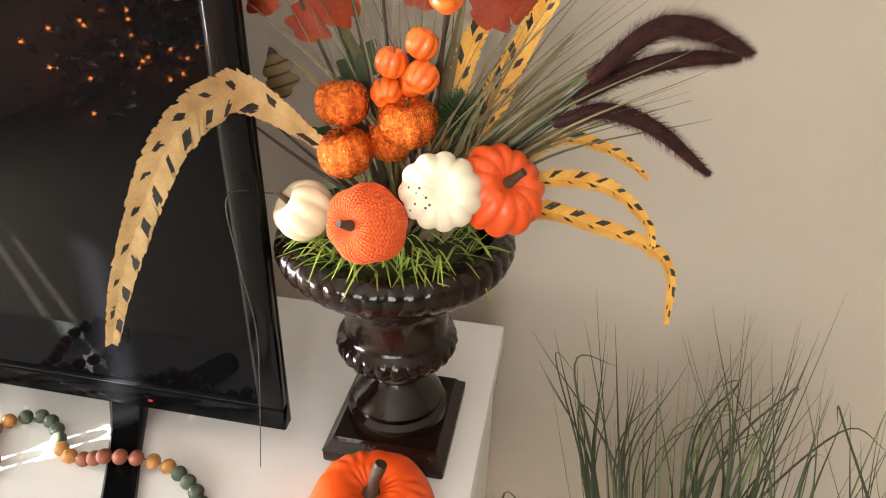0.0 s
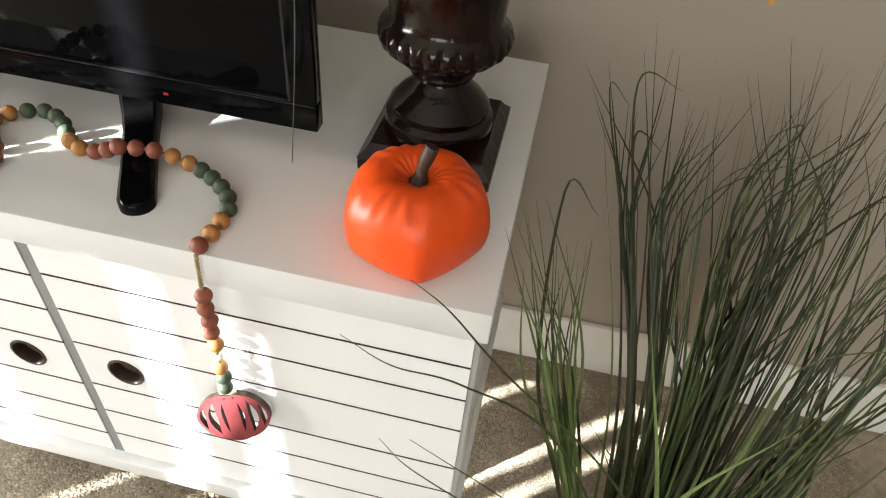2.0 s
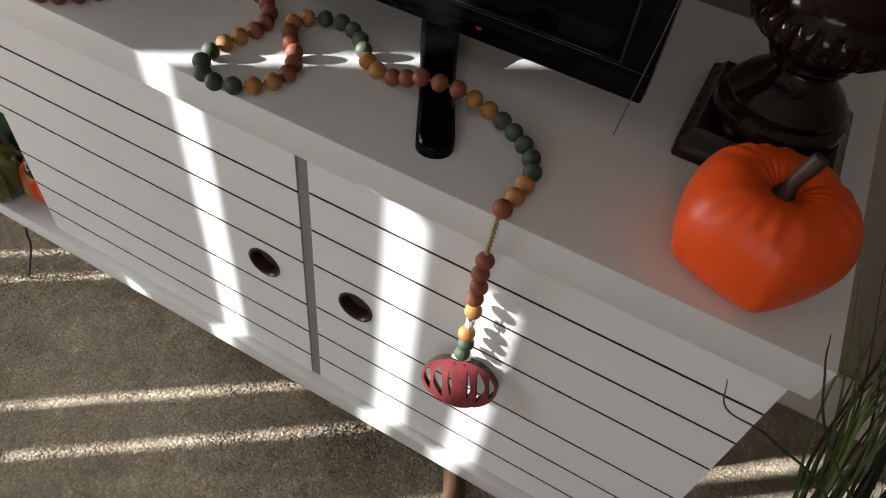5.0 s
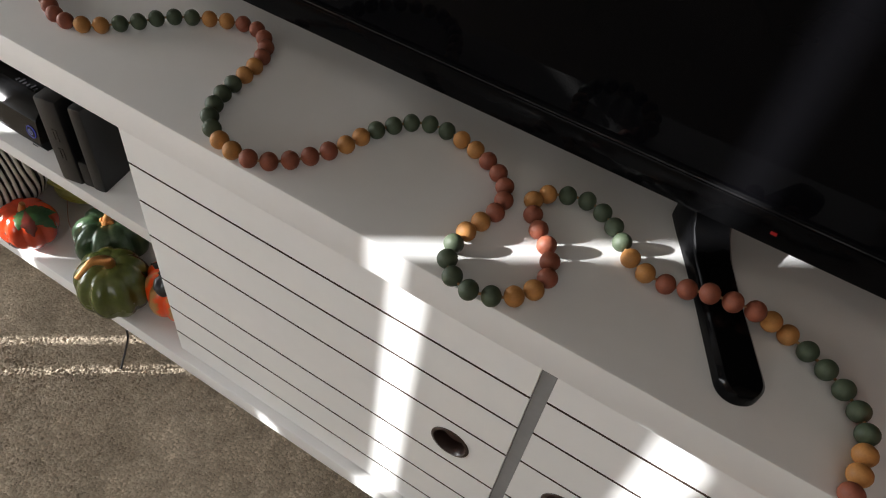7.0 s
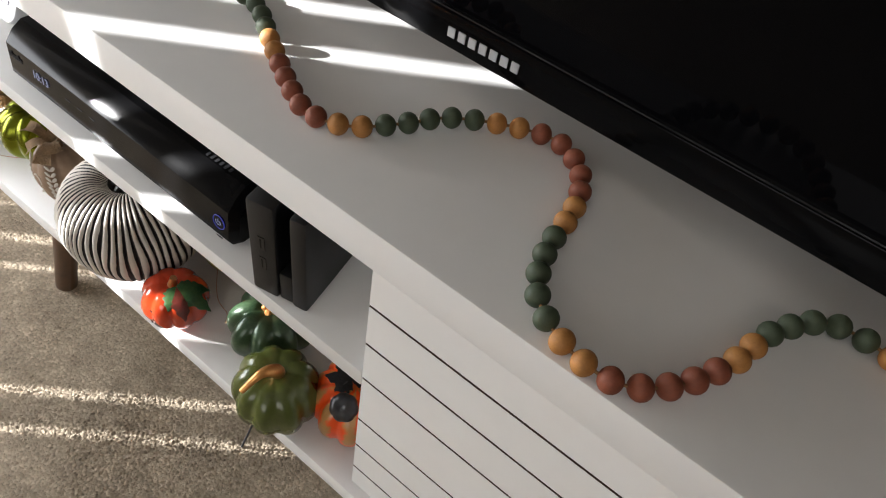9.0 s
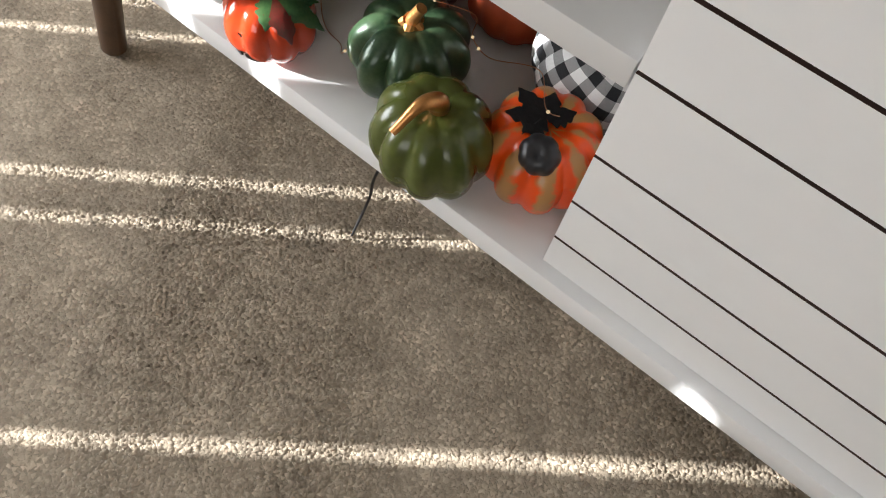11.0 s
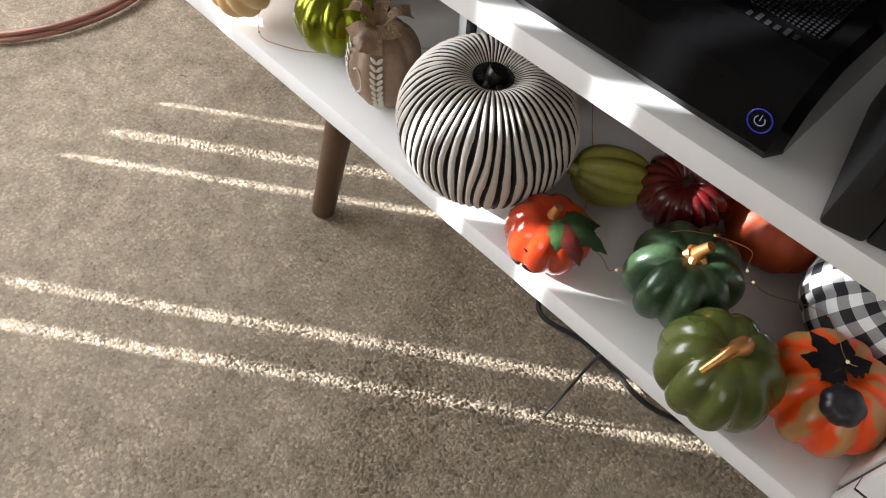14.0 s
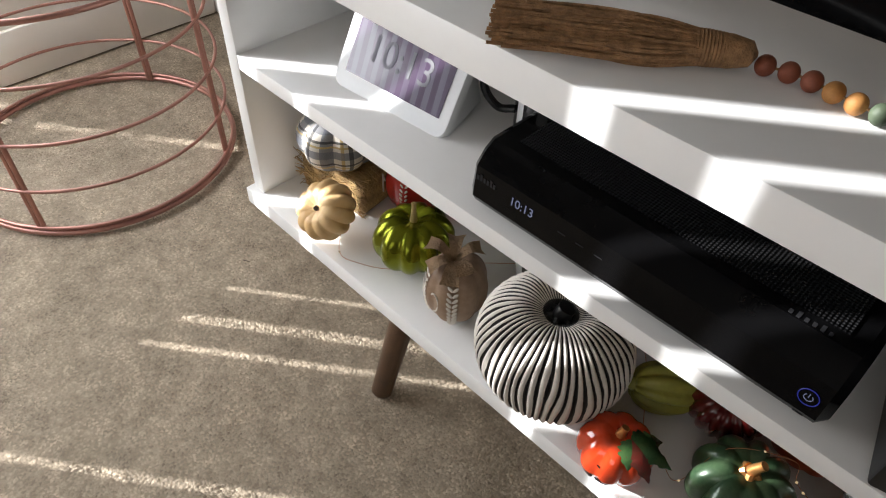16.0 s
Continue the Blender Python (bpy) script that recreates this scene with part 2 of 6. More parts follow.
def leaf_mesh(length, width, lobes=3, bm=None, m=None, droop=0.3):
    """A lobed leaf with a midrib, lying along x, a little domed."""
    bm = bm or bmesh.new()
    m = m or Matrix()
    k = 18
    mid, lo, hi = [], [], []
    for i in range(k + 1):
        s = i / k
        w = width * math.sin(math.pi * min(s * 1.02, 1)) ** 0.7 * (0.62 + 0.38 * abs(math.cos(lobes * math.pi * s))) * (1 - 0.35 * s) + 1e-4
        z = -droop * length * s * s
        mid.append(bm.verts.new(m @ Vector((length * s, 0, z))))
        lo.append(bm.verts.new(m @ Vector((length * s - 0.2 * w, -w, z - 0.25 * w))))
        hi.append(bm.verts.new(m @ Vector((length * s - 0.2 * w, w, z - 0.25 * w))))
    for i in range(k):
        bm.faces.new((lo[i], mid[i], mid[i + 1], lo[i + 1]))
        bm.faces.new((mid[i], hi[i], hi[i + 1], mid[i + 1]))
    return bm


def text_mesh(body, size, m, material, name, parent, label=""):
    cu = bpy.data.curves.new(name, "FONT")
    cu.body, cu.size, cu.align_x, cu.align_y, cu.extrude = body, size, "CENTER", "CENTER", 0.0002
    tmp = new("tmp_text", cu)
    me = bpy.data.meshes.new_from_object(tmp)
    bpy.data.objects.remove(tmp)
    bpy.data.curves.remove(cu)
    me.transform(m)
    me.materials.clear()
    me.materials.append(material)
    ob = new(name, me)
    ob.parent = parent
    return tagged(ob, label)

# ---- the room ----
FLOOR_X0, FLOOR_X1, FLOOR_Y0, WALL_Y, CEIL_Z = -2.15, 5.2, -3.6, 0.485, 2.45
structure("floor", box(FLOOR_X0 - 0.1, FLOOR_X1 + 0.1, FLOOR_Y0 - 0.1, WALL_Y + 0.1, -0.1, -0.004), M_CARPET, "beige cut-pile carpet over the room's floor", "carpet")
structure("ceiling", box(FLOOR_X0 - 0.1, FLOOR_X1 + 0.1, FLOOR_Y0 - 0.1, WALL_Y + 0.1, CEIL_Z, CEIL_Z + 0.1), M_CEIL, "plain white painted ceiling", "ceiling")
structure("wall_north", box(FLOOR_X0 - 0.12, FLOOR_X1 + 0.12, WALL_Y, WALL_Y + 0.12, 0, CEIL_Z), M_WALL, "beige painted wall behind the television console", "wall")
structure("wall_east", box(FLOOR_X1, FLOOR_X1 + 0.12, FLOOR_Y0, WALL_Y, 0, CEIL_Z), M_WALL, "beige painted side wall", "wall")
# west wall with the patio door's opening
DOOR_Y0, DOOR_Y1, DOOR_TOP = -1.98, -0.12, 2.08
bm = box(FLOOR_X0 - 0.12, FLOOR_X0, FLOOR_Y0, DOOR_Y0, 0, CEIL_Z)
add_box(bm, FLOOR_X0 - 0.12, FLOOR_X0, DOOR_Y1, WALL_Y, 0, CEIL_Z)
add_box(bm, FLOOR_X0 - 0.12, FLOOR_X0, DOOR_Y0, DOOR_Y1, DOOR_TOP, CEIL_Z)
structure("wall_west", bm, M_TRIM, "off-white painted wall with the blinded patio door", "wall")
# south wall, out of view, with a window added for the rear fill
bm = box(FLOOR_X0, -0.6, FLOOR_Y0 - 0.12, FLOOR_Y0, 0, CEIL_Z)
add_box(bm, 1.4, FLOOR_X1, FLOOR_Y0 - 0.12, FLOOR_Y0, 0, CEIL_Z)
add_box(bm, -0.6, 1.4, FLOOR_Y0 - 0.12, FLOOR_Y0, 0, 0.85)
add_box(bm, -0.6, 1.4, FLOOR_Y0 - 0.12, FLOOR_Y0, 2.15, CEIL_Z)
structure("wall_south", bm, M_WALL, "beige painted wall, out of view, with an added window", "wall")


def baseboard(name, x0, x1, y0, y1):
    structure(name, box(x0, x1, y0, y1, 0, 0.115, 0.004), M_TRIM, "white painted baseboard along the wall", "baseboard")


baseboard("baseboard", FLOOR_X0, FLOOR_X1, WALL_Y - 0.013, WALL_Y - 0.001)
baseboard("baseboard_west", FLOOR_X0 + 0.001, FLOOR_X0 + 0.014, DOOR_Y1, WALL_Y - 0.014)

# vertical blind in the patio door: closed vanes with narrow gaps where the sun comes in
N_U = (-0.6, 0.8)
SLITS = [(-0.109, 0.015, 1.535), (-0.058, 0.017, 1.545), (0.065, 0.014, 1.78), (0.143, 0.014, 1.07), (0.376, 0.014, 1.78), (0.432, 0.014, 1.78),
         (0.638, 0.012, 1.78), (0.694, 0.018, 1.78), (0.764, 0.009, 1.30)]
blind = thing("vertical_blind", (FLOOR_X0 + 0.03, 0, 0), "closed off-white vertical blind with narrow gaps over the patio door", "blind")
edges = [DOOR_Y0 - 0.05]
for u, w, top in SLITS:
    yc = (u + N_U[0] * (-FLOOR_X0 - 0.03) * 1.0) / N_U[1]
    edges += [yc - w / 1.6, yc + w / 1.6]
edges += [DOOR_Y1 - 0.075, DOOR_Y1 - 0.05, DOOR_Y1 + 0.05]
for a, b in zip(edges[::2], edges[1::2]):
    k = max(1, round((b - a) / 0.09))
    for i in range(k):
        y0, y1 = a + (b - a) * i / k, a + (b - a) * (i + 1) / k
        part("vane", box(-0.001, 0.001, y0, y1, 0.345, 1.78), M_VANE, blind, smooth=False)
# Plain unseen sheets, added to cut the sun slits off below and above.
part("lower_sun_stop", box(0.003, 0.005, DOOR_Y0 - 0.05, DOOR_Y1 - 0.075, 0.02, 0.345), M_VANE, blind)
part("lower_sun_stop", box(0.003, 0.005, DOOR_Y1 - 0.05, DOOR_Y1 + 0.05, 0.02, 0.345), M_VANE, blind)
# An added strip ends the sunlight of each short slit at its top.
for u, w, top in SLITS:
    yc = (u + N_U[0] * (-FLOOR_X0 - 0.03)) / N_U[1]
    if top < 1.7:
        part("slit_stop", box(0.0015, 0.0025, yc - 0.03, yc + 0.03, top, 1.78), M_VANE, blind, smooth=False)
part("upper_sun_stop", box(0.003, 0.005, DOOR_Y0 - 0.05, DOOR_Y1 + 0.05, 1.77, 2.1), M_VANE, blind)
part("head_rail", box(-0.03, 0.03, DOOR_Y0 - 0.08, DOOR_Y1 + 0.08, 2.1, 2.15, 0.004), M_TRIM, blind)
window = thing("added_window", (0.4, FLOOR_Y0 - 0.06, 1.5), "white framed window added in the unseen rear wall", "window")
window["kind"] = "structure"
for nm, bx in (("window_frame", (-1.0, 1.0, -0.03, 0.03, -0.65, -0.6)), ("window_frame", (-1.0, 1.0, -0.03, 0.03, 0.6, 0.65)),
               ("window_frame", (-1.0, -0.95, -0.03, 0.03, -0.6, 0.6)), ("window_frame", (0.95, 1.0, -0.03, 0.03, -0.6, 0.6)),
               ("mullion", (-0.025, 0.025, -0.03, 0.03, -0.6, 0.6))):
    part(nm, box(*bx, 0.004), M_TRIM, window)

# Unseen blind, added to keep the sun out of the rear window.
shade = thing("sun_stop_blind", (0.4, FLOOR_Y0 + 0.02, 1.5), "off-white roller blind added to stop sun at the rear window", "blind")
part("cloth", box(-1.03, 1.03, -0.0015, 0.0015, -0.68, 0.66), M_VANE, shade)
part("roller", tube([(-1.04, 0, 0.68), (1.04, 0, 0.68)], 0.017, 16), M_TRIM, shade)

# ---- television console ----
T, ZS, ZB = 0.63, 0.465, 0.269
XL, XR, DEPTH = -1.195, 0.376, 0.36
console = thing("tv_console", (0, 0, 0), "white lacquered television console with grooved doors and walnut legs", "tv stand")
part("top", box(XL - 0.006, XR + 0.006, -0.010, DEPTH, T - 0.031, T, 0.0015), M_WHITE, console)
part("side_panel", box(XL, XL + 0.020, 0.0, DEPTH - 0.004, ZB, T - 0.031, 0.001), M_WHITE, console)
part("side_panel", box(XR - 0.018, XR, 0.019, DEPTH - 0.004, ZB, T - 0.031, 0.001), M_WHITE, console)
part("partition", box(-0.388, -0.372, 0.019, 0.340, ZB, T - 0.031, 0.001), M_WHITE, console)
part("bottom", box(XL - 0.006, XR + 0.006, -0.010, DEPTH, ZB - 0.024, ZB, 0.0015), M_WHITE, console)
part("shelf", box(XL + 0.020, -0.388, 0.0, 0.340, ZS - 0.018, ZS, 0.001), M_WHITE, console)
part("back_panel", box(-0.372, XR - 0.018, 0.340, 0.348, ZB, T - 0.031), M_WHITE, console)
# Back of the open bay, added in dark brown to deepen its shade.
part("back_panel", box(XL + 0.020, -0.388, 0.341, 0.348, ZB, T - 0.031), M_BAYDARK, console, "dark brown back, coloured for the open bay's shade")
# The open gap between the doors, filled with grey in place of its shade.
part("gap_shade", box(-0.0026, 0.0081, 0.0008, 0.019, ZB + 0.002, 0.592), M_GAP, console, "grey filler toned as the shaded gap between the doors")

GROOVES = [0.5975, 0.549, 0.5055, 0.460, 0.396, 0.3495, 0.3055, 0.2705]
HOLE_R = 0.0165


def holed_plank(x0, x1, z0, z1, hx, hz):
    bm = bmesh.new()
    outer = [bm.verts.new(p) for p in ((x0, 0, z0), (x1, 0, z0), (x1, 0, z1), (x0, 0, z1))]
    inner = [bm.verts.new((hx + HOLE_R * math.cos(2 * math.pi * k / 32), 0, hz + HOLE_R * math.sin(2 * math.pi * k / 32))) for k in range(32)]
    es = [bm.edges.new((r[i], r[(i + 1) % len(r)])) for r in (outer, inner) for i in range(len(r))]
    bmesh.ops.triangle_fill(bm, edges=es, use_beauty=True)
    for f in [f for f in bm.faces if (f.calc_center_median() - Vector((hx, 0, hz))).length < HOLE_R * 0.9 and all((v.co - Vector((hx, 0, hz))).length < HOLE_R * 1.05 for v in f.verts)]:
        bm.faces.remove(f)
    g = bmesh.ops.extrude_face_region(bm, geom=bm.faces[:])
    bmesh.ops.translate(bm, verts=[v for v in g["geom"] if isinstance(v, bmesh.types.BMVert)], vec=(0, 0.010, 0))
    bmesh.ops.recalc_face_normals(bm, faces=bm.faces)
    return bm


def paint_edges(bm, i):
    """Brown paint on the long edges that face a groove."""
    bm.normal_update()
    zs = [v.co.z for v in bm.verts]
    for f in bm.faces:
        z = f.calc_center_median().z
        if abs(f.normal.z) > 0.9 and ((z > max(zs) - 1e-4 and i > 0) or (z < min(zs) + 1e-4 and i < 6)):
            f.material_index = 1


for x0, x1, hx, up in ((-0.387, -0.003, -0.050, 0.0), (0.0085, 0.372, 0.053, 0.0055)):
    lines = [z + up * (0 < i < 7) for i, z in enumerate(GROOVES)]
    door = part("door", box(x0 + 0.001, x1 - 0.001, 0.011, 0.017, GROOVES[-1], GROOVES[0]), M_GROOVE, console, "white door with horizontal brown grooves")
    for i, (z1, z0) in enumerate(zip(lines, lines[1:])):
        g0, g1 = z0 + (0.0012 if i < 6 else 0), z1 - (0.0012 if i else 0)
        if i == 3:
            bm = holed_plank(x0, x1, g0, g1, hx, 0.4285 + up)
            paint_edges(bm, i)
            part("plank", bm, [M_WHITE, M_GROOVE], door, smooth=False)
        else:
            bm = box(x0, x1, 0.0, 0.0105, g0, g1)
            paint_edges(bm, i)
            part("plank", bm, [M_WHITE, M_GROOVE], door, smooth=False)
    prof = [(HOLE_R * 0.86, 0.011), (HOLE_R * 0.86, 0.001), (HOLE_R * 0.95, -0.0012), (HOLE_R * 1.09, -0.0008), (HOLE_R * 1.11, 0.0002), (HOLE_R * 0.99, 0.0004), (HOLE_R * 0.98, 0.011)]
    bm = lathe(prof, 32, close=False)
    bmesh.ops.transform(bm, matrix=pose(hx, 0, 0.4285 + up, -90, 0, 0), verts=bm.verts)
    part("finger_hole_rim", bm, mat("hole_rim", (0.035, 0.02, 0.015), 0.35), door, "dark brown finger hole rim")

def leg(bx, by, tx, ty):
    bm = tube([(bx, by, 0.0), (bx, by, 0.004), (tx, ty, ZB - 0.0245)], lambda s: 0.0115 + 0.007 * s, 24)
    part("leg", bm, M_LEG, console, "tapered walnut leg")


leg(-0.985, 0.022, -0.966, 0.075)
leg(0.178, 0.062, 0.138, 0.088)
leg(-0.985, 0.335, -0.966, 0.290)
leg(0.172, 0.335, 0.150, 0.290)

# ---- television ----
tv = thing("television", (-0.41, 0.12, T), "large black flat television on two splayed feet", "television")
W2, TVZ0, TVZ1 = 0.622, 0.030, 0.745
part("housing", box(-W2, W2, 0.006, 0.013, TVZ0, TVZ1, 0.002), M_BLACK, tv)
part("rear_cover", box(-W2 + 0.05, W2 - 0.05, 0.013, 0.060, TVZ0 + 0.02, TVZ1 - 0.15, 0.012), M_BLACKM, tv)
for nm, bx in (("bezel", (-W2, W2, -0.002, 0.008, TVZ0, TVZ0 + 0.024)), ("bezel", (-W2, W2, -0.002, 0.008, TVZ1 - 0.022, TVZ1)),
               ("bezel", (-W2, -W2 + 0.022, -0.002, 0.008, TVZ0 + 0.024, TVZ1 - 0.022)), ("bezel", (W2 - 0.022, W2, -0.002, 0.008, TVZ0 + 0.024, TVZ1 - 0.022))):
    part(nm, box(*bx, 0.0018), M_BLACK, tv)
M_EDGE = mat("bezel_edge", (0.014, 0.014, 0.015), 0.16)
part("screen_edge", box(-W2 + 0.022, W2 - 0.0245, -0.0005, 0.004, TVZ0 + 0.024, TVZ0 + 0.0252), M_EDGE, tv, "thin bright screen edge")
part("screen_edge", box(W2 - 0.0240, W2 - 0.022, -0.0005, 0.004, TVZ0 + 0.024, TVZ1 - 0.022), M_EDGE, tv, "thin bright screen edge")
part("screen", box(-W2 + 0.022, W2 - 0.0240, 0.003, 0.0045, TVZ0 + 0.024, TVZ1 - 0.022), M_SCREEN, tv, "glossy dark screen")
M_LOGO = mat("logo_grey", (0.42, 0.42, 0.43), 0.5)
for i in range(7):
    part("logo_bar", box(-0.0283 + i * 0.0080, -0.0230 + i * 0.0080, -0.0028, -0.0018, TVZ0 + 0.0085, TVZ0 + 0.0150), M_LOGO, tv, "light grey maker's mark")
part("power_light", box(0.49, 0.494, -0.0028, -0.0018, TVZ0 + 0.010, TVZ0 + 0.012), glow("standby_red", (0.8, 0.02, 0.02), 0.04), tv, "small red standby light")
for sx in (1, -1):
    tip, root = Vector((sx * 0.510, -0.094, 0)), Vector((sx * 0.445, 0.030, 0))
    d = (root - tip).normalized()
    side = Vector((-d.y, d.x, 0)).normalized()
    half, bm, vs = 0.0128, bmesh.new(), []
    prof = [(-half * math.cos(math.radians(k)), half * math.sin(math.radians(k)) + 0.0008, 0.0075 + 0.0035 * math.sin(math.radians(k))) for k in range(0, 91, 15)]
    prof += [(0.06, half * 1.05, 0.0115), (0.09, half * 1.1, 0.0125), (0.108, half * 1.15, 0.019), (0.122, half * 1.2, 0.034), (0.140, half * 1.2, 0.036)]
    for s, wd, h in prof:
        c = tip + d * s
        vs.append([bm.verts.new(c + side * wd * k + Vector((0, 0, z))) for k, z in ((-1, 0.0), (-1, h * 0.72), (-0.80, h), (0.80, h), (1, h * 0.72), (1, 0.0))])
    for p, q in zip(vs, vs[1:]):
        for k in range(6):
            bm.faces.new((p[k], p[(k + 1) % 6], q[(k + 1) % 6], q[k]))
    bm.faces.new(vs[0][::-1]); bm.faces.new(vs[-1])
    bmesh.ops.recalc_face_normals(bm, faces=bm.faces)
    part("foot", bm, M_BLACK, tv, "black splayed foot")

# ---- urn ----
UX, UY = 0.300, 0.178
urn = thing("urn", (UX, UY, T), "glossy black-brown classical urn standing on the console", "urn")
bm = box(-0.056, 0.056, -0.060, 0.060, 0.0, 0.014, 0.003)
bm2 = bmesh.new()
vs = [[bm2.verts.new((sx * w, sy * w * 1.07, z)) for sx, sy in ((-1, -1), (1, -1), (1, 1), (-1, 1))] for w, z in ((0.056, 0.013), (0.050, 0.019), (0.047, 0.024))]
for p, q in zip(vs, vs[1:]):
    for k in range(4):
        bm2.faces.new((p[k], p[(k + 1) % 4], q[(k + 1) % 4], q[k]))
bm2.faces.new(vs[-1])
part("plinth", bm, M_URN, urn)
part("plinth_slope", bm2, M_URN, urn)
foot_p = [(0.045, 0.022), (0.047, 0.028), (0.046, 0.034), (0.041, 0.038), (0.042, 0.044), (0.036, 0.052), (0.027, 0.060), (0.021, 0.066), (0.020, 0.069), (0.026, 0.071), (0.028, 0.075), (0.025, 0.079), (0.021, 0.082)]
part("pedestal", lathe(foot_p, 48), M_URN, urn)
bowl_p = [(0.021, 0.081), (0.030, 0.084), (0.043, 0.090), (0.052, 0.098), (0.0545, 0.106), (0.052, 0.113), (0.047, 0.117), (0.045, 0.122), (0.046, 0.140), (0.050, 0.157), (0.060, 0.169),
          (0.076, 0.179), (0.088, 0.187), (0.0960, 0.197), (0.0985, 0.206), (0.0965, 0.214), (0.090, 0.219), (0.081, 0.218), (0.075, 0.211), (0.069, 0.200), (0.03, 0.193)]


def gadroon(a, i, r, z):
    if 0.083 < z < 0.112:
        return r * (1 - 0.07 * (1 - abs(math.sin(13 * a)) ** 0.6))
    if z > 0.164 and r > 0.079:
        return r * (1 - 0.018 * (1 - abs(math.sin(20 * a)) ** 0.6))
    return r


part("bowl", lathe(bowl_p, 240, gadroon), M_URN, urn)

# ---- orange cloth pumpkin in front of the urn ----
cloth = thing("cloth_pumpkin", (0.313, 0.045, T), "orange satin stuffed pumpkin with a brown stem, before the urn", "pumpkin", "pumpkins", rz=10)
outline = spline([(r, 0, z) for r, z in ((0.002, 0.002), (0.024, 0.0), (0.036, 0.0008), (0.0455, 0.007), (0.0505, 0.018), (0.0525, 0.034), (0.0505, 0.050), (0.0435, 0.063), (0.032, 0.071), (0.019, 0.0715), (0.010, 0.066), (0.003, 0.060))], 4)


def gores(a, i, r, z):
    """Five flat gores that meet in seams, with corners low down and gathers round the stem."""
    da = (a - math.radians(-83) + math.pi / 5) % (2 * math.pi / 5) - math.pi / 5
    poly = 0.88 / math.cos(math.pi / 5 - abs(da))
    q = 0.62 - 0.42 * min(max((z - 0.012) / 0.055, 0), 1)
    g = 1 + q * (poly - 1) - 0.020 * math.exp(-(da / 0.04) ** 2)
    g += 0.010 * math.sin(4 * a + 120 * z) * math.exp(-((z - 0.03) / 0.02) ** 2)
    g += 0.045 * math.sin(15 * a + 3 * math.sin(3 * a)) * math.exp(-((z - 0.068) / 0.009) ** 2)
    return r * g


bm = lathe([(p.x, p.z * 0.94) for p in outline], 120, gores)
part("body", bm, M_ORANGE, cloth, angle=60)
part("stem", tube(spline([(0, 0, 0.056), (0.001, 0.001, 0.062), (0.003, 0.002, 0.072), (0.008, 0.004, 0.086)], 6), lambda s: 0.0048 * (1.7 * math.exp(-7 * s) + 0.95 + 0.15 * math.sin(9 * s)), 9), M_STEM, cloth, "brown moulded stem")

# ---- bead garland ----
garland = thing("bead_garland", (0, 0, T), "rust, ochre and green wooden bead garland with a jute tassel", "garland")
RB = 0.0068
run = [(-0.676, 0.087), (-0.652, 0.091), (-0.615, 0.086), (-0.578, 0.085), (-0.539, 0.063), (-0.500, 0.041), (-0.470, 0.029), (-0.444, 0.038), (-0.424, 0.064), (-0.408, 0.090), (-0.374, 0.114), (-0.347, 0.122), (-0.323, 0.107),
       (-0.311, 0.080), (-0.305, 0.040), (-0.292, 0.012), (-0.267, -0.003), (-0.238, -0.004), (-0.216, 0.014), (-0.200, 0.045), (-0.190, 0.080), (-0.167, 0.108), (-0.128, 0.107), (-0.092, 0.090), (-0.079, 0.064),
       (-0.086, 0.030), (-0.085, 0.004), (-0.066, -0.012), (-0.039, -0.003), (-0.025, 0.022), (-0.034, 0.047), (-0.056, 0.069), (-0.063, 0.091), (-0.036, 0.108), (-0.011, 0.099), (0.015, 0.074), (0.038, 0.069), (0.070, 0.076),
       (0.110, 0.079), (0.146, 0.063), (0.168, 0.041), (0.171, 0.016), (0.168, -0.008)]
curve = spline([(x, y, RB) for x, y in run], 14)
for p in curve:
    # up and over the television's foot
    if p.y > 0.045 and p.x > 0:
        up = 0.0125 * min(max(1.6 - abs(p.x - 0.078) / 0.022, 0), 1)
        p.z += up
        p.y -= 0.7 * up
part("string", tube(curve[2:-2] + [Vector((0.168, -0.0145, 0.0)), Vector((0.167, -0.0150, -0.02)), Vector((0.166, -0.0150, -0.16))], 0.0009, 6), M_TWINE, garland, "jute string")


def bead_mesh(m):
    bm = bmesh.new()
    bmesh.ops.create_uvsphere(bm, u_segments=20, v_segments=12, radius=RB)
    for v in bm.verts:
        v.co.z *= 0.94
    return finish("bead", bm, m)


beads = {"R": bead_mesh(M_RUST), "O": bead_mesh(M_OCHRE), "G": bead_mesh(M_GREENB)}
CYCLE = "OOGGGGGOORRRRR"
length, last, nb = 0.0, curve[0], 0
PITCH = 0.01418
for p in curve[1:]:
    length += (p - last).length
    last = p
total = length
count = int(total / PITCH)
PITCH = total / count
acc, k, prev = 0.0, 0, curve[0]
for p in curve[1:]:
    seg = (p - prev).length
    while k <= count and k * PITCH <= acc + seg + 1e-9:
        c = prev.lerp(p, (k * PITCH - acc) / seg if seg else 0)
        ob = new("bead", beads["R" if k == count else CYCLE[(count - k - 1) % 14]])
        ob.parent = garland
        d = (p - prev).normalized()
        ob.matrix_basis = Matrix.Translation(c) @ d.to_track_quat("Z", "Y").to_matrix().to_4x4()
        k += 1
    acc += seg
    prev = p
for i, (z, c) in enumerate(((-0.035, "R"), (-0.0498, "R"), (-0.064, "R"), (-0.0785, "R"), (-0.0935, "O"), (-0.1240, "O"), (-0.1373, "G"), (-0.1525, "G"))):
    ob = new("bead", beads[c])
    ob.parent = garland
    ob.matrix_basis = pose(0.166 + 0.0006 * (-1) ** i, -0.0080 - RB, z - 0.004)
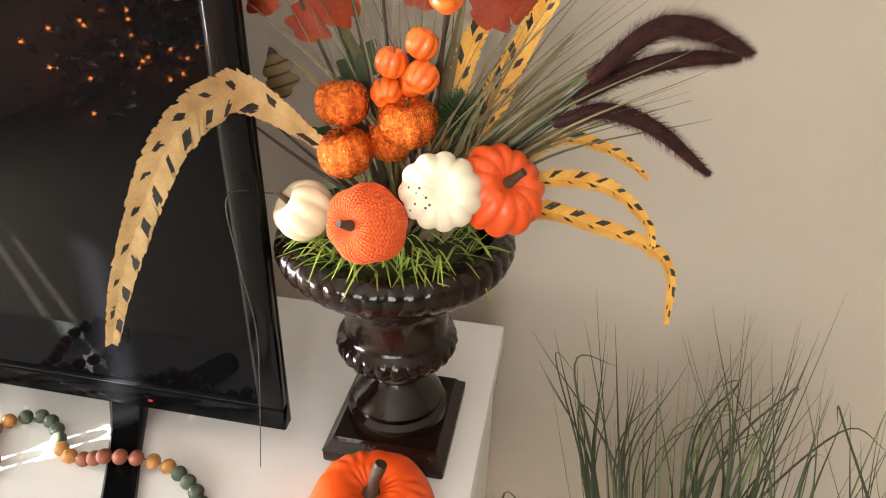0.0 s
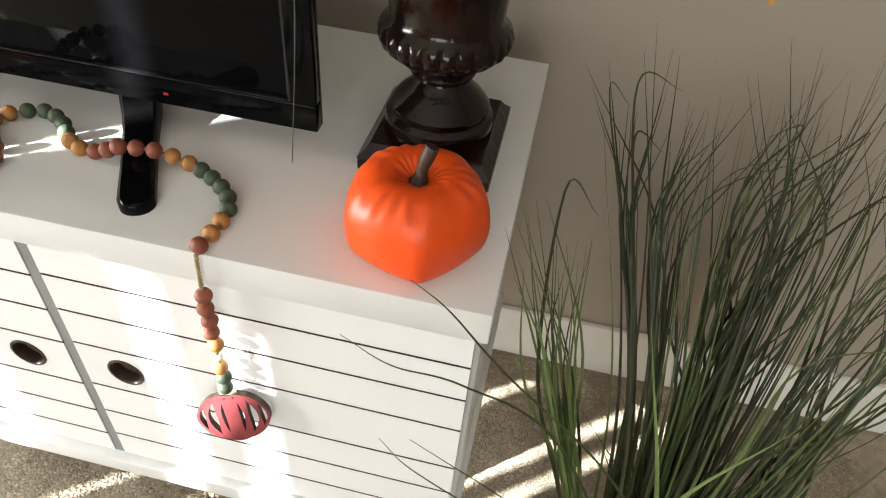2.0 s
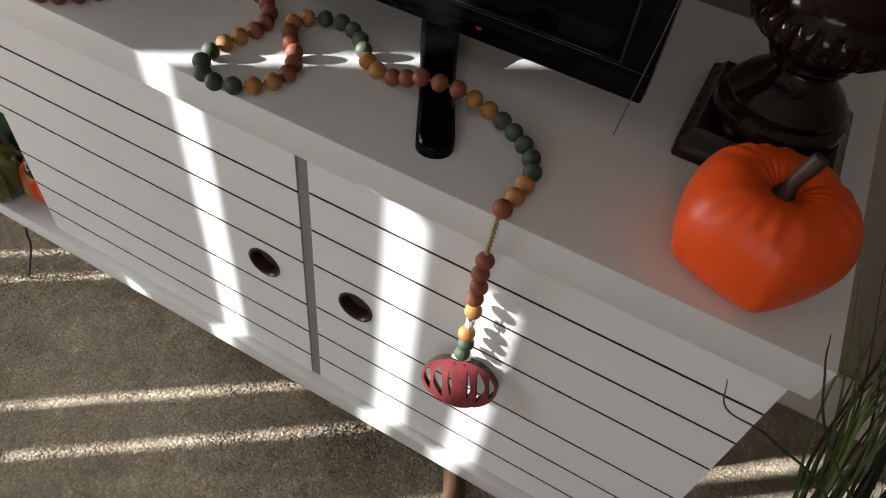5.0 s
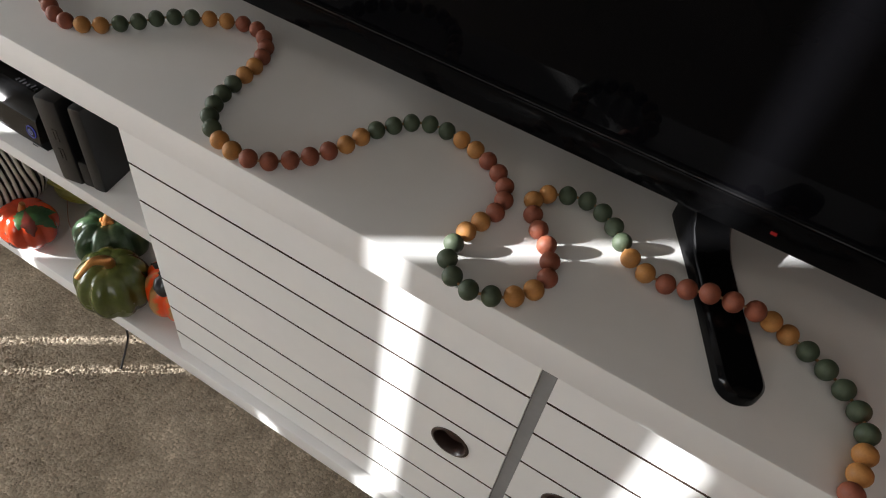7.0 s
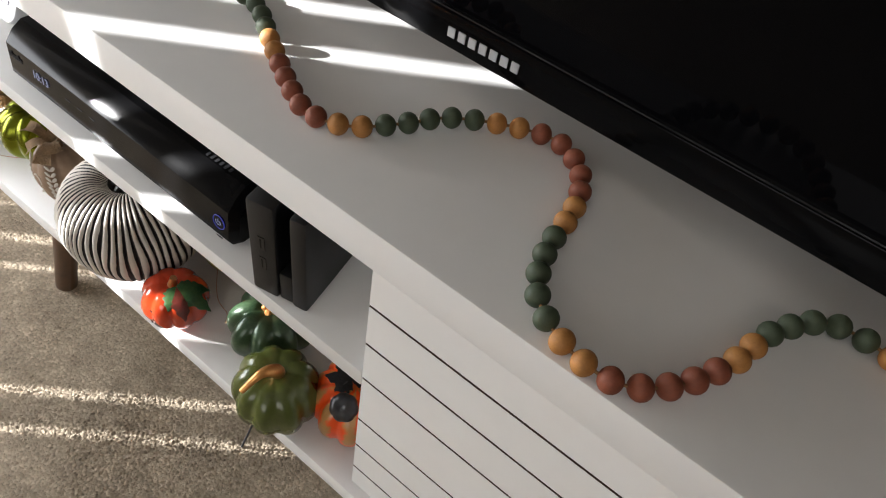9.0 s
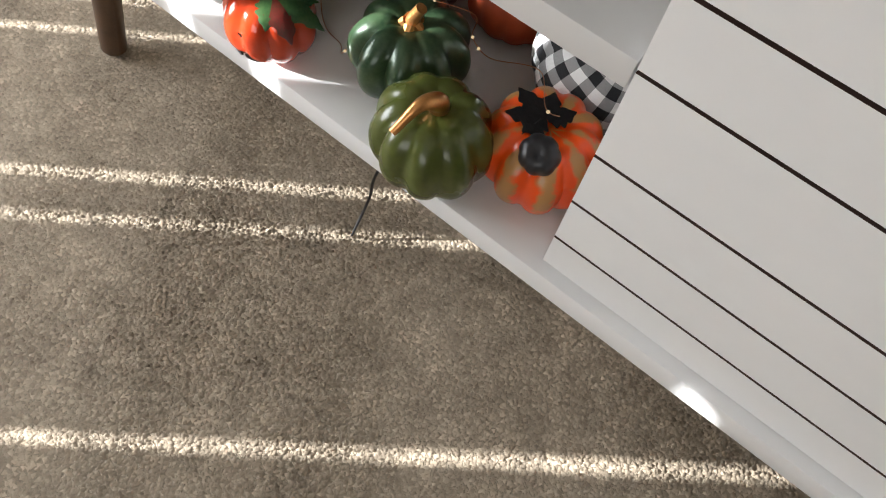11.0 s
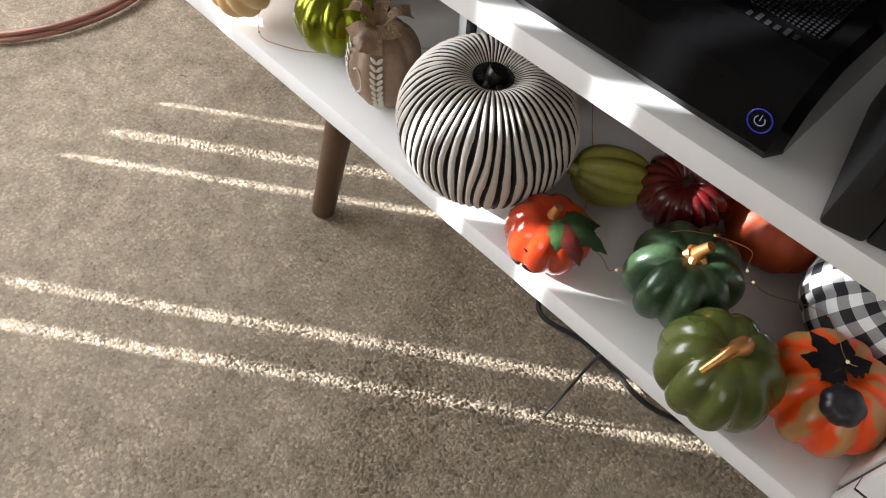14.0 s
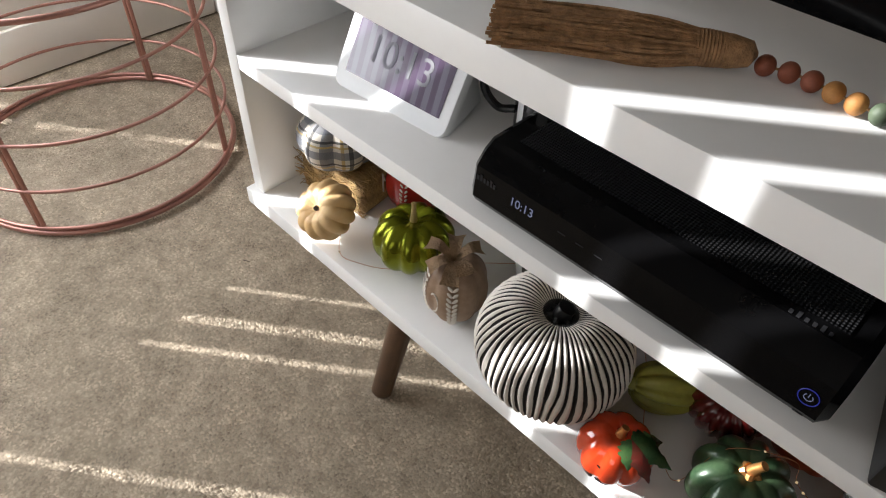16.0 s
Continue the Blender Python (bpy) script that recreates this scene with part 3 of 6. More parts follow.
M_THREAD = mat("pale_thread", (0.62, 0.56, 0.46), 0.9, vary=0.2, scale=200, bump=0.6, bump_scale=500)
for sg in (0, math.pi):
    # the two twisted plies of the cord over the edge
    ply = []
    for i in range(41):
        w = i / 40
        a = sg + w * 26
        ply.append(Vector((0.1685 - 0.002 * w + 0.0009 * math.cos(a), -0.0146 - 0.0006 * math.sin(w * 3.14), 0.004 - 0.036 * w)) + Vector((0, 0.0009 * math.sin(a), 0)))
    part("cord", tube(ply, 0.0010, 6), mat("pale_jute", (0.40, 0.30, 0.16), 0.9, vary=0.3, scale=200, bump=0.6, bump_scale=500), garland, "pale twisted jute cord")
bm = bmesh.new()
rnd = random.Random(61)
for i in range(26):
    a, b = rnd.uniform(0, 6.283), rnd.uniform(-0.004, 0.004)
    c = Vector((0.166, -0.0148, -0.1125 + b))
    tube(spline([c + Vector((0.0030 * math.cos(a + k), 0.0030 * math.sin(a + k), rnd.uniform(-0.002, 0.002))) for k in (0, 1.3, 2.6)], 4), 0.0006, 5, bm)
part("cotton_knot", bm, M_THREAD, garland, "frayed pale cotton knot between two beads")
# pumpkin tag: a thick wooden disc with crescent slots
tag = new("pumpkin_tag")
tag.parent = garland
tag.matrix_basis = pose(0.1700, -0.0200, -0.1945, 77, -9, 14)
tagged(tag, "dark red cut-out wooden pumpkin tag")
TW, TH = 0.0330, 0.0285
bm = bmesh.new()
loops = [[(TW * math.cos(a) * (1 - 0.05 * math.sin(a) ** 2), TH * math.sin(a) * (1 - 0.10 * math.cos(a) ** 4 - 0.055 * (1 - abs(math.cos(4 * a)) ** 0.7) * math.sin(a) ** 2 - 0.10 * math.exp(-((a - math.pi / 2) / 0.20) ** 2))) for a in [2 * math.pi * k / 96 for k in range(96)]]]
for k, w, lo, hi in ((-0.84, 0.0028, -0.42, 0.50), (-0.56, 0.0040, -0.66, 0.66), (-0.25, 0.0017, -0.60, 0.60), (0.25, 0.0017, -0.60, 0.60), (0.56, 0.0040, -0.66, 0.66), (0.84, 0.0028, -0.42, 0.50)):
    mid = [lo + (hi - lo) * i / 10 for i in range(11)]
    at = lambda v: TW * k * math.sqrt(1 - 0.80 * v * v)
    loops.append([(at(v) + w * math.sin(math.pi * i / 10) + 0.0001, TH * v) for i, v in enumerate(mid)] + [(at(v) - w * math.sin(math.pi * i / 10) - 0.0001, TH * v) for i, v in reversed(list(enumerate(mid)))])
es, owner = [], {}
for n, lp in enumerate(loops):
    vs = [bm.verts.new((x, y, 0)) for x, y in lp]
    for v in vs:
        owner[v] = n
    es += [bm.edges.new((vs[q], vs[(q + 1) % len(vs)])) for q in range(len(vs))]
bmesh.ops.triangle_fill(bm, edges=es, use_beauty=True)
for f in [f for f in bm.faces if owner[f.verts[0]] > 0 and len({owner[v] for v in f.verts}) == 1]:
    bm.faces.remove(f)
g = bmesh.ops.extrude_face_region(bm, geom=bm.faces[:])
bmesh.ops.translate(bm, verts=[v for v in g["geom"] if isinstance(v, bmesh.types.BMVert)], vec=(0, 0, -0.0065))
bmesh.ops.recalc_face_normals(bm, faces=bm.faces)
bm.normal_update()
for f in bm.faces:
    f.material_index = 0 if f.normal.z > 0.5 else 1
part("plate", bm, [M_TAG, M_STEM], tag, "dark red face with charred edges", smooth=False)
for dx in (-0.0035, 0.0045):
    part("peg_hole", lathe([(0.0003, -0.0002), (0.0013, -0.0002), (0.0013, 0.0003), (0.0003, 0.0003)], 12), M_STEM, tag).matrix_basis = pose(dx, TH * 0.80, 0)
part("knot", tube([(-0.006, TH * 0.96, -0.004), (-0.002, TH * 1.02, -0.001), (0.004, TH * 1.0, -0.001), (0.008, TH * 0.94, -0.004)], 0.0019, 8), M_THREAD, tag, "pale cotton knot")
# tassel
t0, t1 = Vector((-0.684, 0.084, 0.012)), Vector((-0.818, -0.001, 0.012))
dirv = (t1 - t0).normalized()
sd = Vector((-dirv.y, dirv.x, 0))
bm = bmesh.new()
rnd = random.Random(5)
for i in range(240):
    a, r = rnd.uniform(0, 6.283), rnd.uniform(0.2, 1) ** 0.5
    off = lambda s, w: sd * math.cos(a) * r * w * s + Vector((0, 0, 1)) * (math.sin(a) * r * min(w, 0.0125) * s)
    e = t0 + dirv * ((t1 - t0).length * rnd.uniform(0.94, 1.03))
    j = sd * rnd.uniform(-0.003, 0.003)
    k = sd * rnd.uniform(-0.004, 0.004) + Vector((0, 0, rnd.uniform(-0.0015, 0.0015)))
    tube(spline([t0 + dirv * 0.03 + off(1, 0.010), t0 + dirv * 0.065 + off(1.1, 0.016) + j, t0 + dirv * 0.10 + off(1.05, 0.018) + k, e + off(1, 0.020) + j * 1.5], 4), 0.0012, 5, bm)
part("tassel", bm, M_TWINE, garland, "brown jute tassel")
bm = bmesh.new()
helix = []
for i in range(241):
    s = i / 240
    a = s * 12 * 2 * math.pi
    r = 0.0095 + 0.001 * math.sin(math.pi * s)
    helix.append(t0 + dirv * (0.018 + 0.026 * s) + sd * (r * math.cos(a)) + Vector((0, 0, r * math.sin(a))))
part("binding", tube(helix, 0.0013, 6), M_TWINE, garland, "wound jute binding")
bm = lathe([(0.002, -0.022), (0.008, -0.018), (0.0105, -0.006), (0.0105, 0.006), (0.008, 0.018), (0.002, 0.022)], 24)
bmesh.ops.transform(bm, matrix=Matrix.Translation(t0 + dirv * 0.020) @ dirv.to_track_quat("Z", "Y").to_matrix().to_4x4(), verts=bm.verts)
part("tassel_head", bm, M_TWINE, garland, "jute tassel head")

# ---- things on the middle shelf ----
M_WPLAST = mat("white_plastic", (0.72, 0.74, 0.75), 0.4, vary=0.03, scale=20)
smart = thing("smart_display", (-0.990, 0.048, ZS), "white wedge-shaped smart display showing a purple clock screen", "smart display", rz=4)
bm = bmesh.new()
DW, DH, DT = 0.0755, 0.098, 0.030
lean = math.radians(30)
front = []
def face_ring(inset, depth, rad):
    """A rounded rectangle on the leaning front plane."""
    out = []
    w, h = DW - inset, DH / 2 - inset
    for cx, cz, a0 in ((w - rad, h - rad, 0), (-w + rad, h - rad, 90), (-w + rad, -h + rad, 180), (w - rad, -h + rad, 270)):
        for k in range(7):
            a = math.radians(a0 + 15 * k)
            out.append((cx + rad * math.cos(a), cz + rad * math.sin(a), depth))
    return out


def on_front(p):
    x, z, d = p
    zz = z + DH / 2
    return Vector((x, zz * math.sin(lean) + d * math.cos(lean), zz * math.cos(lean) - d * math.sin(lean) + 0.012 * 0))


rings = [[bm.verts.new(on_front(p)) for p in face_ring(i, d, r)] for i, d, r in ((0.0015, 0.0, 0.011), (0.0, 0.002, 0.012), (0.0, 0.010, 0.012))]
back = []
for p in face_ring(0.004, 0, 0.010):
    x, z, _ = p
    zz = (z + DH / 2) / DH
    back.append(bm.verts.new((x * 0.93, 0.070 - 0.018 * zz, max(0.0, 0.002 + 0.062 * zz))))
rings.append(back)
for p, q in zip(rings, rings[1:]):
    for k in range(len(p)):
        bm.faces.new((p[k], p[(k + 1) % len(p)], q[(k + 1) % len(q)], q[k]))
bm.faces.new(rings[0][::-1]); bm.faces.new(back)
for v in bm.verts:
    v.co.z = max(v.co.z, 0.0)
bmesh.ops.recalc_face_normals(bm, faces=bm.faces)
part("body", bm, M_WPLAST, smart)
M_DISP = mat("screen_with_glare", (0.05, 0.03, 0.06), 0.12, vary=0.1)
_b = M_DISP.node_tree.nodes["Principled BSDF"]
_b.inputs["Emission Strength"].default_value = 0.05
_tc = M_DISP.node_tree.nodes.new("ShaderNodeTexCoord")
_gr = M_DISP.node_tree.nodes.new("ShaderNodeTexGradient")
_rp = M_DISP.node_tree.nodes.new("ShaderNodeValToRGB")
_rp.color_ramp.elements[0].color, _rp.color_ramp.elements[1].color = (0.26, 0.12, 0.26, 1), (0.42, 0.40, 0.45, 1)
_mp = M_DISP.node_tree.nodes.new("ShaderNodeMapping")
_mp.inputs["Scale"].default_value, _mp.inputs["Location"].default_value = (8, 1, 1), (0.5, 0, 0)
M_DISP.node_tree.links.new(_tc.outputs["Object"], _mp.inputs[0])
M_DISP.node_tree.links.new(_mp.outputs[0], _gr.inputs[0])
M_DISP.node_tree.links.new(_gr.outputs[1], _rp.inputs[0])
# Pale stripes: the blind's reflection, painted into the screen's glow.
_ds = M_DISP.node_tree.nodes.new("ShaderNodeSeparateXYZ")
M_DISP.node_tree.links.new(_tc.outputs["Object"], _ds.inputs[0])
_dm = M_DISP.node_tree.nodes.new("ShaderNodeMix")
_dm.data_type = "RGBA"
M_DISP.node_tree.links.new(stripe(M_DISP.node_tree, math_node(M_DISP.node_tree, "MULTIPLY_ADD", _ds.outputs[2], 0.10, _ds.outputs[0]), 74.0, 0.5), _dm.inputs["Factor"])
M_DISP.node_tree.links.new(_rp.outputs[0], _dm.inputs[6])
_dm.inputs[7].default_value = (0.80, 0.82, 0.90, 1)
M_DISP.node_tree.links.new(_dm.outputs[2], _b.inputs["Emission Color"])
bm = bmesh.new()
vs = [bm.verts.new(on_front((x, z, -0.0006))) for x, z in ((-0.0625, -0.031), (0.0625, -0.031), (0.0625, 0.036), (-0.0625, 0.036))]
g = bmesh.ops.extrude_face_region(bm, geom=[bm.faces.new(vs)])
bmesh.ops.translate(bm, verts=[v for v in g["geom"] if isinstance(v, bmesh.types.BMVert)], vec=on_front((0, 0, 0.001)) - on_front((0, 0, 0)))
bmesh.ops.recalc_face_normals(bm, faces=bm.faces)
screen = part("screen", bm, M_DISP, smart, "glowing purple screen with painted blind reflections")
face = Matrix.Translation(on_front((0, 0, -0.0010))) @ Matrix.Rotation(math.radians(90) - lean, 4, "X")
M_DIGIT = glow("clock_digits", (0.62, 0.58, 0.72), 0.045)
text_mesh("10:13", 0.038, face, M_DIGIT, "clock_digits", screen, "pale lilac clock digits")
text_mesh("57\u00b0", 0.009, face @ Matrix.Translation((-0.040, 0.024, 0)), M_DIGIT, "temperature", screen, "small pale temperature reading")

mug = thing("mug", (-0.858, 0.146, ZS), "black and white striped mug with a handle", "mug")
M_MUG = mat("mug_glaze", (0.012, 0.012, 0.013), 0.15, coat=0.3)
_t, _u, _v = uv_pair(M_MUG)
_co = _t.nodes.new("ShaderNodeTexCoord")
_s = _t.nodes.new("ShaderNodeSeparateXYZ")
_t.links.new(_co.outputs["Object"], _s.inputs[0])
_a = math_node(_t, "ARCTAN2", _s.outputs[1], _s.outputs[0])
paint_mix(M_MUG, stripe(_t, math_node(_t, "MULTIPLY", _a, 1 / 6.2832), 9.0, 0.38), (0.75, 0.76, 0.76))
part("cup", lathe([(0.034, 0.0), (0.038, 0.003), (0.039, 0.085), (0.038, 0.087), (0.0355, 0.085), (0.034, 0.01), (0.005, 0.008)], 48), M_MUG, mug)
part("handle", tube(spline([(-0.030, -0.022, 0.070), (-0.052, -0.036, 0.068), (-0.056, -0.040, 0.040), (-0.045, -0.031, 0.018), (-0.031, -0.022, 0.018)], 8), 0.004, 10), mat("black_glaze", (0.012, 0.012, 0.013), 0.18), mug, "black loop handle")

stb = thing("cable_box", (-0.689, 0.011, ZS), "black cable box with glossy front, clock and blue ring button", "cable box")
M_PERF = mat("perforated_top", (0.005, 0.005, 0.0055), 0.5, spec=0.1)
_t = M_PERF.node_tree
_co = _t.nodes.new("ShaderNodeTexCoord")
_sp = _t.nodes.new("ShaderNodeSeparateXYZ")
_t.links.new(_co.outputs["Object"], _sp.inputs[0])
_sx = math_node(_t, "SINE", math_node(_t, "MULTIPLY", math_node(_t, "ADD", _sp.outputs[0], _sp.outputs[1]), 1100.0))
_sy = math_node(_t, "SINE", math_node(_t, "MULTIPLY", math_node(_t, "SUBTRACT", _sp.outputs[0], _sp.outputs[1]), 1100.0))
_bu = _t.nodes.new("ShaderNodeBump")
_bu.inputs["Strength"].default_value, _bu.inputs["Distance"].default_value = 0.8, 0.0012
_t.links.new(math_node(_t, "MULTIPLY", _sx, _sy), _bu.inputs["Height"])
_t.links.new(_bu.outputs[0], _t.nodes["Principled BSDF"].inputs["Normal"])
BW, BD, BH = 0.154, 0.215, 0.056
bm = bmesh.new()
prof = [(0.004, 0.003), (0.0, 0.010), (0.003, 0.040), (0.012, BH - 0.006), (0.022, BH), (BD - 0.01, BH), (BD, BH - 0.008), (BD, 0.003)]
sides = []
for x, ins in ((-BW, 0.006), (-BW + 0.006, 0.0), (BW - 0.006, 0.0), (BW, 0.006)):
    cy, cz = BD / 2, BH / 2
    sides.append([bm.verts.new((x, y + (ins if y < cy else -ins) , z + (ins * 0.6 if z < cz else -ins * 0.6))) for y, z in prof])
for p, q in zip(sides, sides[1:]):
    for k in range(len(p)):
        bm.faces.new((p[k], p[(k + 1) % len(p)], q[(k + 1) % len(q)], q[k]))
bm.faces.new(sides[0][::-1]); bm.faces.new(sides[-1])
bmesh.ops.recalc_face_normals(bm, faces=bm.faces)
shell = part("shell", bm, M_BLACK, stb, angle=30)
part("vent_top", box(-BW + 0.022, BW - 0.018, 0.034, BD - 0.015, BH + 0.0002, BH + 0.0010), M_PERF, stb, "perforated black vent")


def front_at(z):
    return 0.0 + 0.003 * (z - 0.010) / 0.030 if z < 0.040 else 0.003 + 0.009 * (z - 0.040) / 0.014


fm = lambda x, z: Matrix.Translation((x, front_at(z) - 0.0008, z)) @ Matrix.Rotation(math.radians(84), 4, "X")
M_LED = glow("led_digits", (0.5, 0.55, 0.85), 0.085)
text_mesh("10:13", 0.0110, fm(-0.098, 0.0275), M_LED, "clock", shell, "pale blue lit clock")
M_MARK = mat("mark_grey", (0.022, 0.022, 0.024), 0.5, spec=0.1)
for i in range(6):
    part("logo_bar", box(-0.146 + i * 0.0035, -0.1438 + i * 0.0035, front_at(0.03) - 0.0006, front_at(0.03) - 0.0001, 0.0275, 0.0320 + 0.002 * (i in (1, 4))), M_MARK, shell, "grey maker's mark")
    part("top_logo_bar", box(0.100 + i * 0.0052, 0.1026 + i * 0.0052, 0.0235, 0.0275 + 0.002 * (i in (1, 4)), BH + 0.0001, BH + 0.0004), M_MARK, shell, "grey maker's mark")
for x in (-0.062, -0.045, -0.028):
    part("indicator_bar", box(x, x + 0.007, front_at(0.027) - 0.0005, front_at(0.027), 0.0265, 0.0275), M_MARK, shell, "faint grey caption")
bm = bmesh.new()
rg = [(0.1375 + 0.0064 * math.cos(2 * math.pi * i / 40), 0.0, 0.0064 * math.sin(2 * math.pi * i / 40)) for i in range(41)]
tube(rg, 0.0004, 6, bm)
bmesh.ops.transform(bm, matrix=pose(0, front_at(0.0240) - 0.0006, 0.0240, -6, 0, 0), verts=bm.verts)
part("button_ring", bm, glow("ring_blue", (0.06, 0.08, 0.9), 0.06), stb, "glowing blue ring")
bm = lathe([(0.0060, 0.0), (0.0058, 0.0006), (0.001, 0.0007)], 32)
bmesh.ops.transform(bm, matrix=pose(0.1375, front_at(0.0240) - 0.0001, 0.0240, 84, 0, 0), verts=bm.verts)
button = part("button", bm, M_BLACK, stb)
part("power_sign", tube([(0.1375 + 0.0028 * math.cos(a), front_at(0.0240) - 0.0012, 0.0245 + 0.0028 * math.sin(a)) for a in [math.radians(130 + i * 14) for i in range(21)]], 0.0003, 5), M_LED, button, "white power sign")
part("power_sign", tube([(0.1375, front_at(0.0240) - 0.0012, 0.0245), (0.1375, front_at(0.0240) - 0.0010, 0.0280)], 0.0003, 5), M_LED, button, "white power sign")
part("caption_bar", box(0.134, 0.141, front_at(0.0100) - 0.0005, front_at(0.0100), 0.0075, 0.0086), M_MARK, shell, "faint grey caption")

dock = thing("console_dock", (-0.478, 0.004, ZS), "matt black game console dock with two ports", "game dock", rz=12)
M_DOCK = mat("dock_plastic", (0.005, 0.0055, 0.0065), 0.45, vary=0.15, scale=20, bump=0.1, bump_scale=800)
part("front_plate", box(-0.023, 0.000, 0.0, 0.105, 0.0, 0.098, 0.003), M_DOCK, dock)
part("base", box(0.000, 0.012, 0.002, 0.105, 0.0, 0.030, 0.002), M_DOCK, dock)
part("rear_plate", box(0.012, 0.026, 0.0, 0.105, 0.0, 0.098, 0.003), M_DOCK, dock)
M_PORT = mat("port_dark", (0.004, 0.004, 0.004), 0.3)
for z in (0.030, 0.052):
    pt = part("port", box(-0.014, -0.0085, -0.0006, 0.001, z, z + 0.013), M_PORT, dock, "black port")
    part("port_tongue", box(-0.0120, -0.0112, -0.0010, 0.0, z + 0.002, z + 0.011), M_MARK, pt, "metal tongue")

# ---- pumpkins and ornaments on the bottom shelf ----
def pumpkin(name, x, y, diam, height, ribs, depth, material, label, stem_mat=M_STEM, stem=(0.02, 0.004), bend=(0.3, 0.2), rz=0, rx=0, ry=0, dimple=0.2, seed=1, z=None, group="pumpkins", **kw):
    th = thing(name, (x, y, ZB if z is None else z), label, "pumpkin", group, rz=rz, rx=rx, ry=ry)
    part("body", pumpkin_body(diam / 2, height, ribs, depth, dimple, seed=seed, **kw), material, th, angle=70)
    if stem:
        part("stem", stem_mesh(stem[0], stem[1], bend, height * (0.97 - dimple)), stem_mat, th, "moulded stem")
    return th


M_OLIVE = mat("olive_glaze", (0.085, 0.105, 0.022), 0.25, vary=0.25, scale=25, coat=0.15, bump=0.05, bump_scale=60)
p = pumpkin("olive_pumpkin", -0.491, 0.006, 0.085, 0.074, 9, 0.16, M_OLIVE, "olive green glazed ceramic pumpkin with gold stem and leaf", None, None, seed=2, dimple=0.12)
part("stem", tube(spline([(0.0, 0.004, 0.060), (0.003, -0.002, 0.078), (0.0, -0.016, 0.086), (-0.006, -0.034, 0.072)], 8), lambda s: 0.0062 - 0.0025 * s + 0.001 * math.sin(5 * s), 14), M_GOLD, p, "bent gold stem")
part("leaf", leaf_mesh(0.024, 0.012, 3, None, pose(-0.016, -0.012, 0.066, 20, 20, 215), 0.6), M_GOLD, p, "gold leaf")

M_DKG = mat("green_shimmer", (0.012, 0.042, 0.018), 0.30, metal=0.2, vary=0.5, scale=45, color2=(0.070, 0.115, 0.055), coat=0.2, bump=0.1, bump_scale=90)
p = pumpkin("green_pumpkin", -0.552, 0.056, 0.090, 0.066, 9, 0.30, M_DKG, "dark green shimmering pumpkin with a copper-gold stem", M_GOLD, (0.020, 0.0052), (0.3, 0.1), seed=5, dimple=0.14)
for a in range(5):
    part("stem_foot", tube(spline([(0.004 * math.cos(a * 1.256), 0.004 * math.sin(a * 1.256), 0.060), (0.010 * math.cos(a * 1.256), 0.010 * math.sin(a * 1.256), 0.056), (0.016 * math.cos(a * 1.256), 0.016 * math.sin(a * 1.256), 0.0585)], 5), lambda s: 0.0042 - 0.0026 * s, 8), M_GOLD, p)

M_JACK = mat("jack_glaze", (0.56, 0.05, 0.012), 0.12, vary=0.15, scale=20, coat=0.5)
p = pumpkin("jack_o_lantern", -0.648, 0.012, 0.068, 0.058, 8, 0.15, M_JACK, "glossy orange ceramic jack-o-lantern with a leaf on top", M_GOLD, (0.012, 0.0045), (0.1, 0.2), seed=7, dimple=0.12)
for ex, ez, tri in ((-0.016, 0.034, 1), (0.006, 0.034, 1), (-0.021, 0.019, 0), (-0.008, 0.014, 0), (0.009, 0.016, 0)):
    ang = math.atan2(-0.031, ex)
    r = 0.0290
    part("cut_out", lathe([(0.0006, -0.001), (0.0062, -0.0006), (0.0058, 0.0006), (0.0006, 0.0008)], 3 if tri else 12), M_PORT, p, "dark cut eye or mouth").matrix_basis = pose(r * ex / math.hypot(ex, 0.031), -r * 0.031 / math.hypot(ex, 0.031), ez, 0, 0, math.degrees(ang)) @ pose(0, 0, 0, 0, 90, 0) @ Matrix.Diagonal((0.55 if not tri else 0.8, 1.1, 1, 1))
M_LEAFG = mat("glazed_leaf", (0.010, 0.055, 0.016), 0.2, vary=0.5, scale=60, color2=(0.05, 0.10, 0.03), coat=0.3)
M_LEAFR = mat("glazed_leaf_red", (0.16, 0.012, 0.012), 0.2, vary=0.5, scale=60, color2=(0.05, 0.03, 0.015), coat=0.3)
for i, (az, ln) in enumerate(((-26, 0.034), (14, 0.038), (52, 0.030), (-58, 0.024))):
    part("leaf", leaf_mesh(ln, 0.013, 5, None, pose(0.010, -0.002, 0.059, 0, -6, az), 0.5), M_LEAFR if i == 0 else M_LEAFG, p, "green and red glazed leaf")

M_BW = mat("cream_paint", (0.64, 0.60, 0.54), 0.6, vary=0.12, scale=40, bump=0.15, bump_scale=200)
_t, _u, _v = uv_pair(M_BW)
_f = math_node(_t, "ABSOLUTE", math_node(_t, "SUBTRACT", math_node(_t, "FRACT", math_node(_t, "MULTIPLY", _u, 56.0)), 0.5))
_n2 = _t.nodes.new("ShaderNodeTexNoise")
_n2.inputs["Scale"].default_value = 45.0
_tc = _t.nodes.new("ShaderNodeTexCoord")
_t.links.new(_tc.outputs["Object"], _n2.inputs["Vector"])
_line = math_node(_t, "GREATER_THAN", _f, math_node(_t, "MULTIPLY_ADD", _n2.outputs["Fac"], 0.30, 0.15))
_line = math_node(_t, "MAXIMUM", _line, math_node(_t, "GREATER_THAN", _v, 0.955))
paint_mix(M_BW, _line, (0.012, 0.010, 0.010))


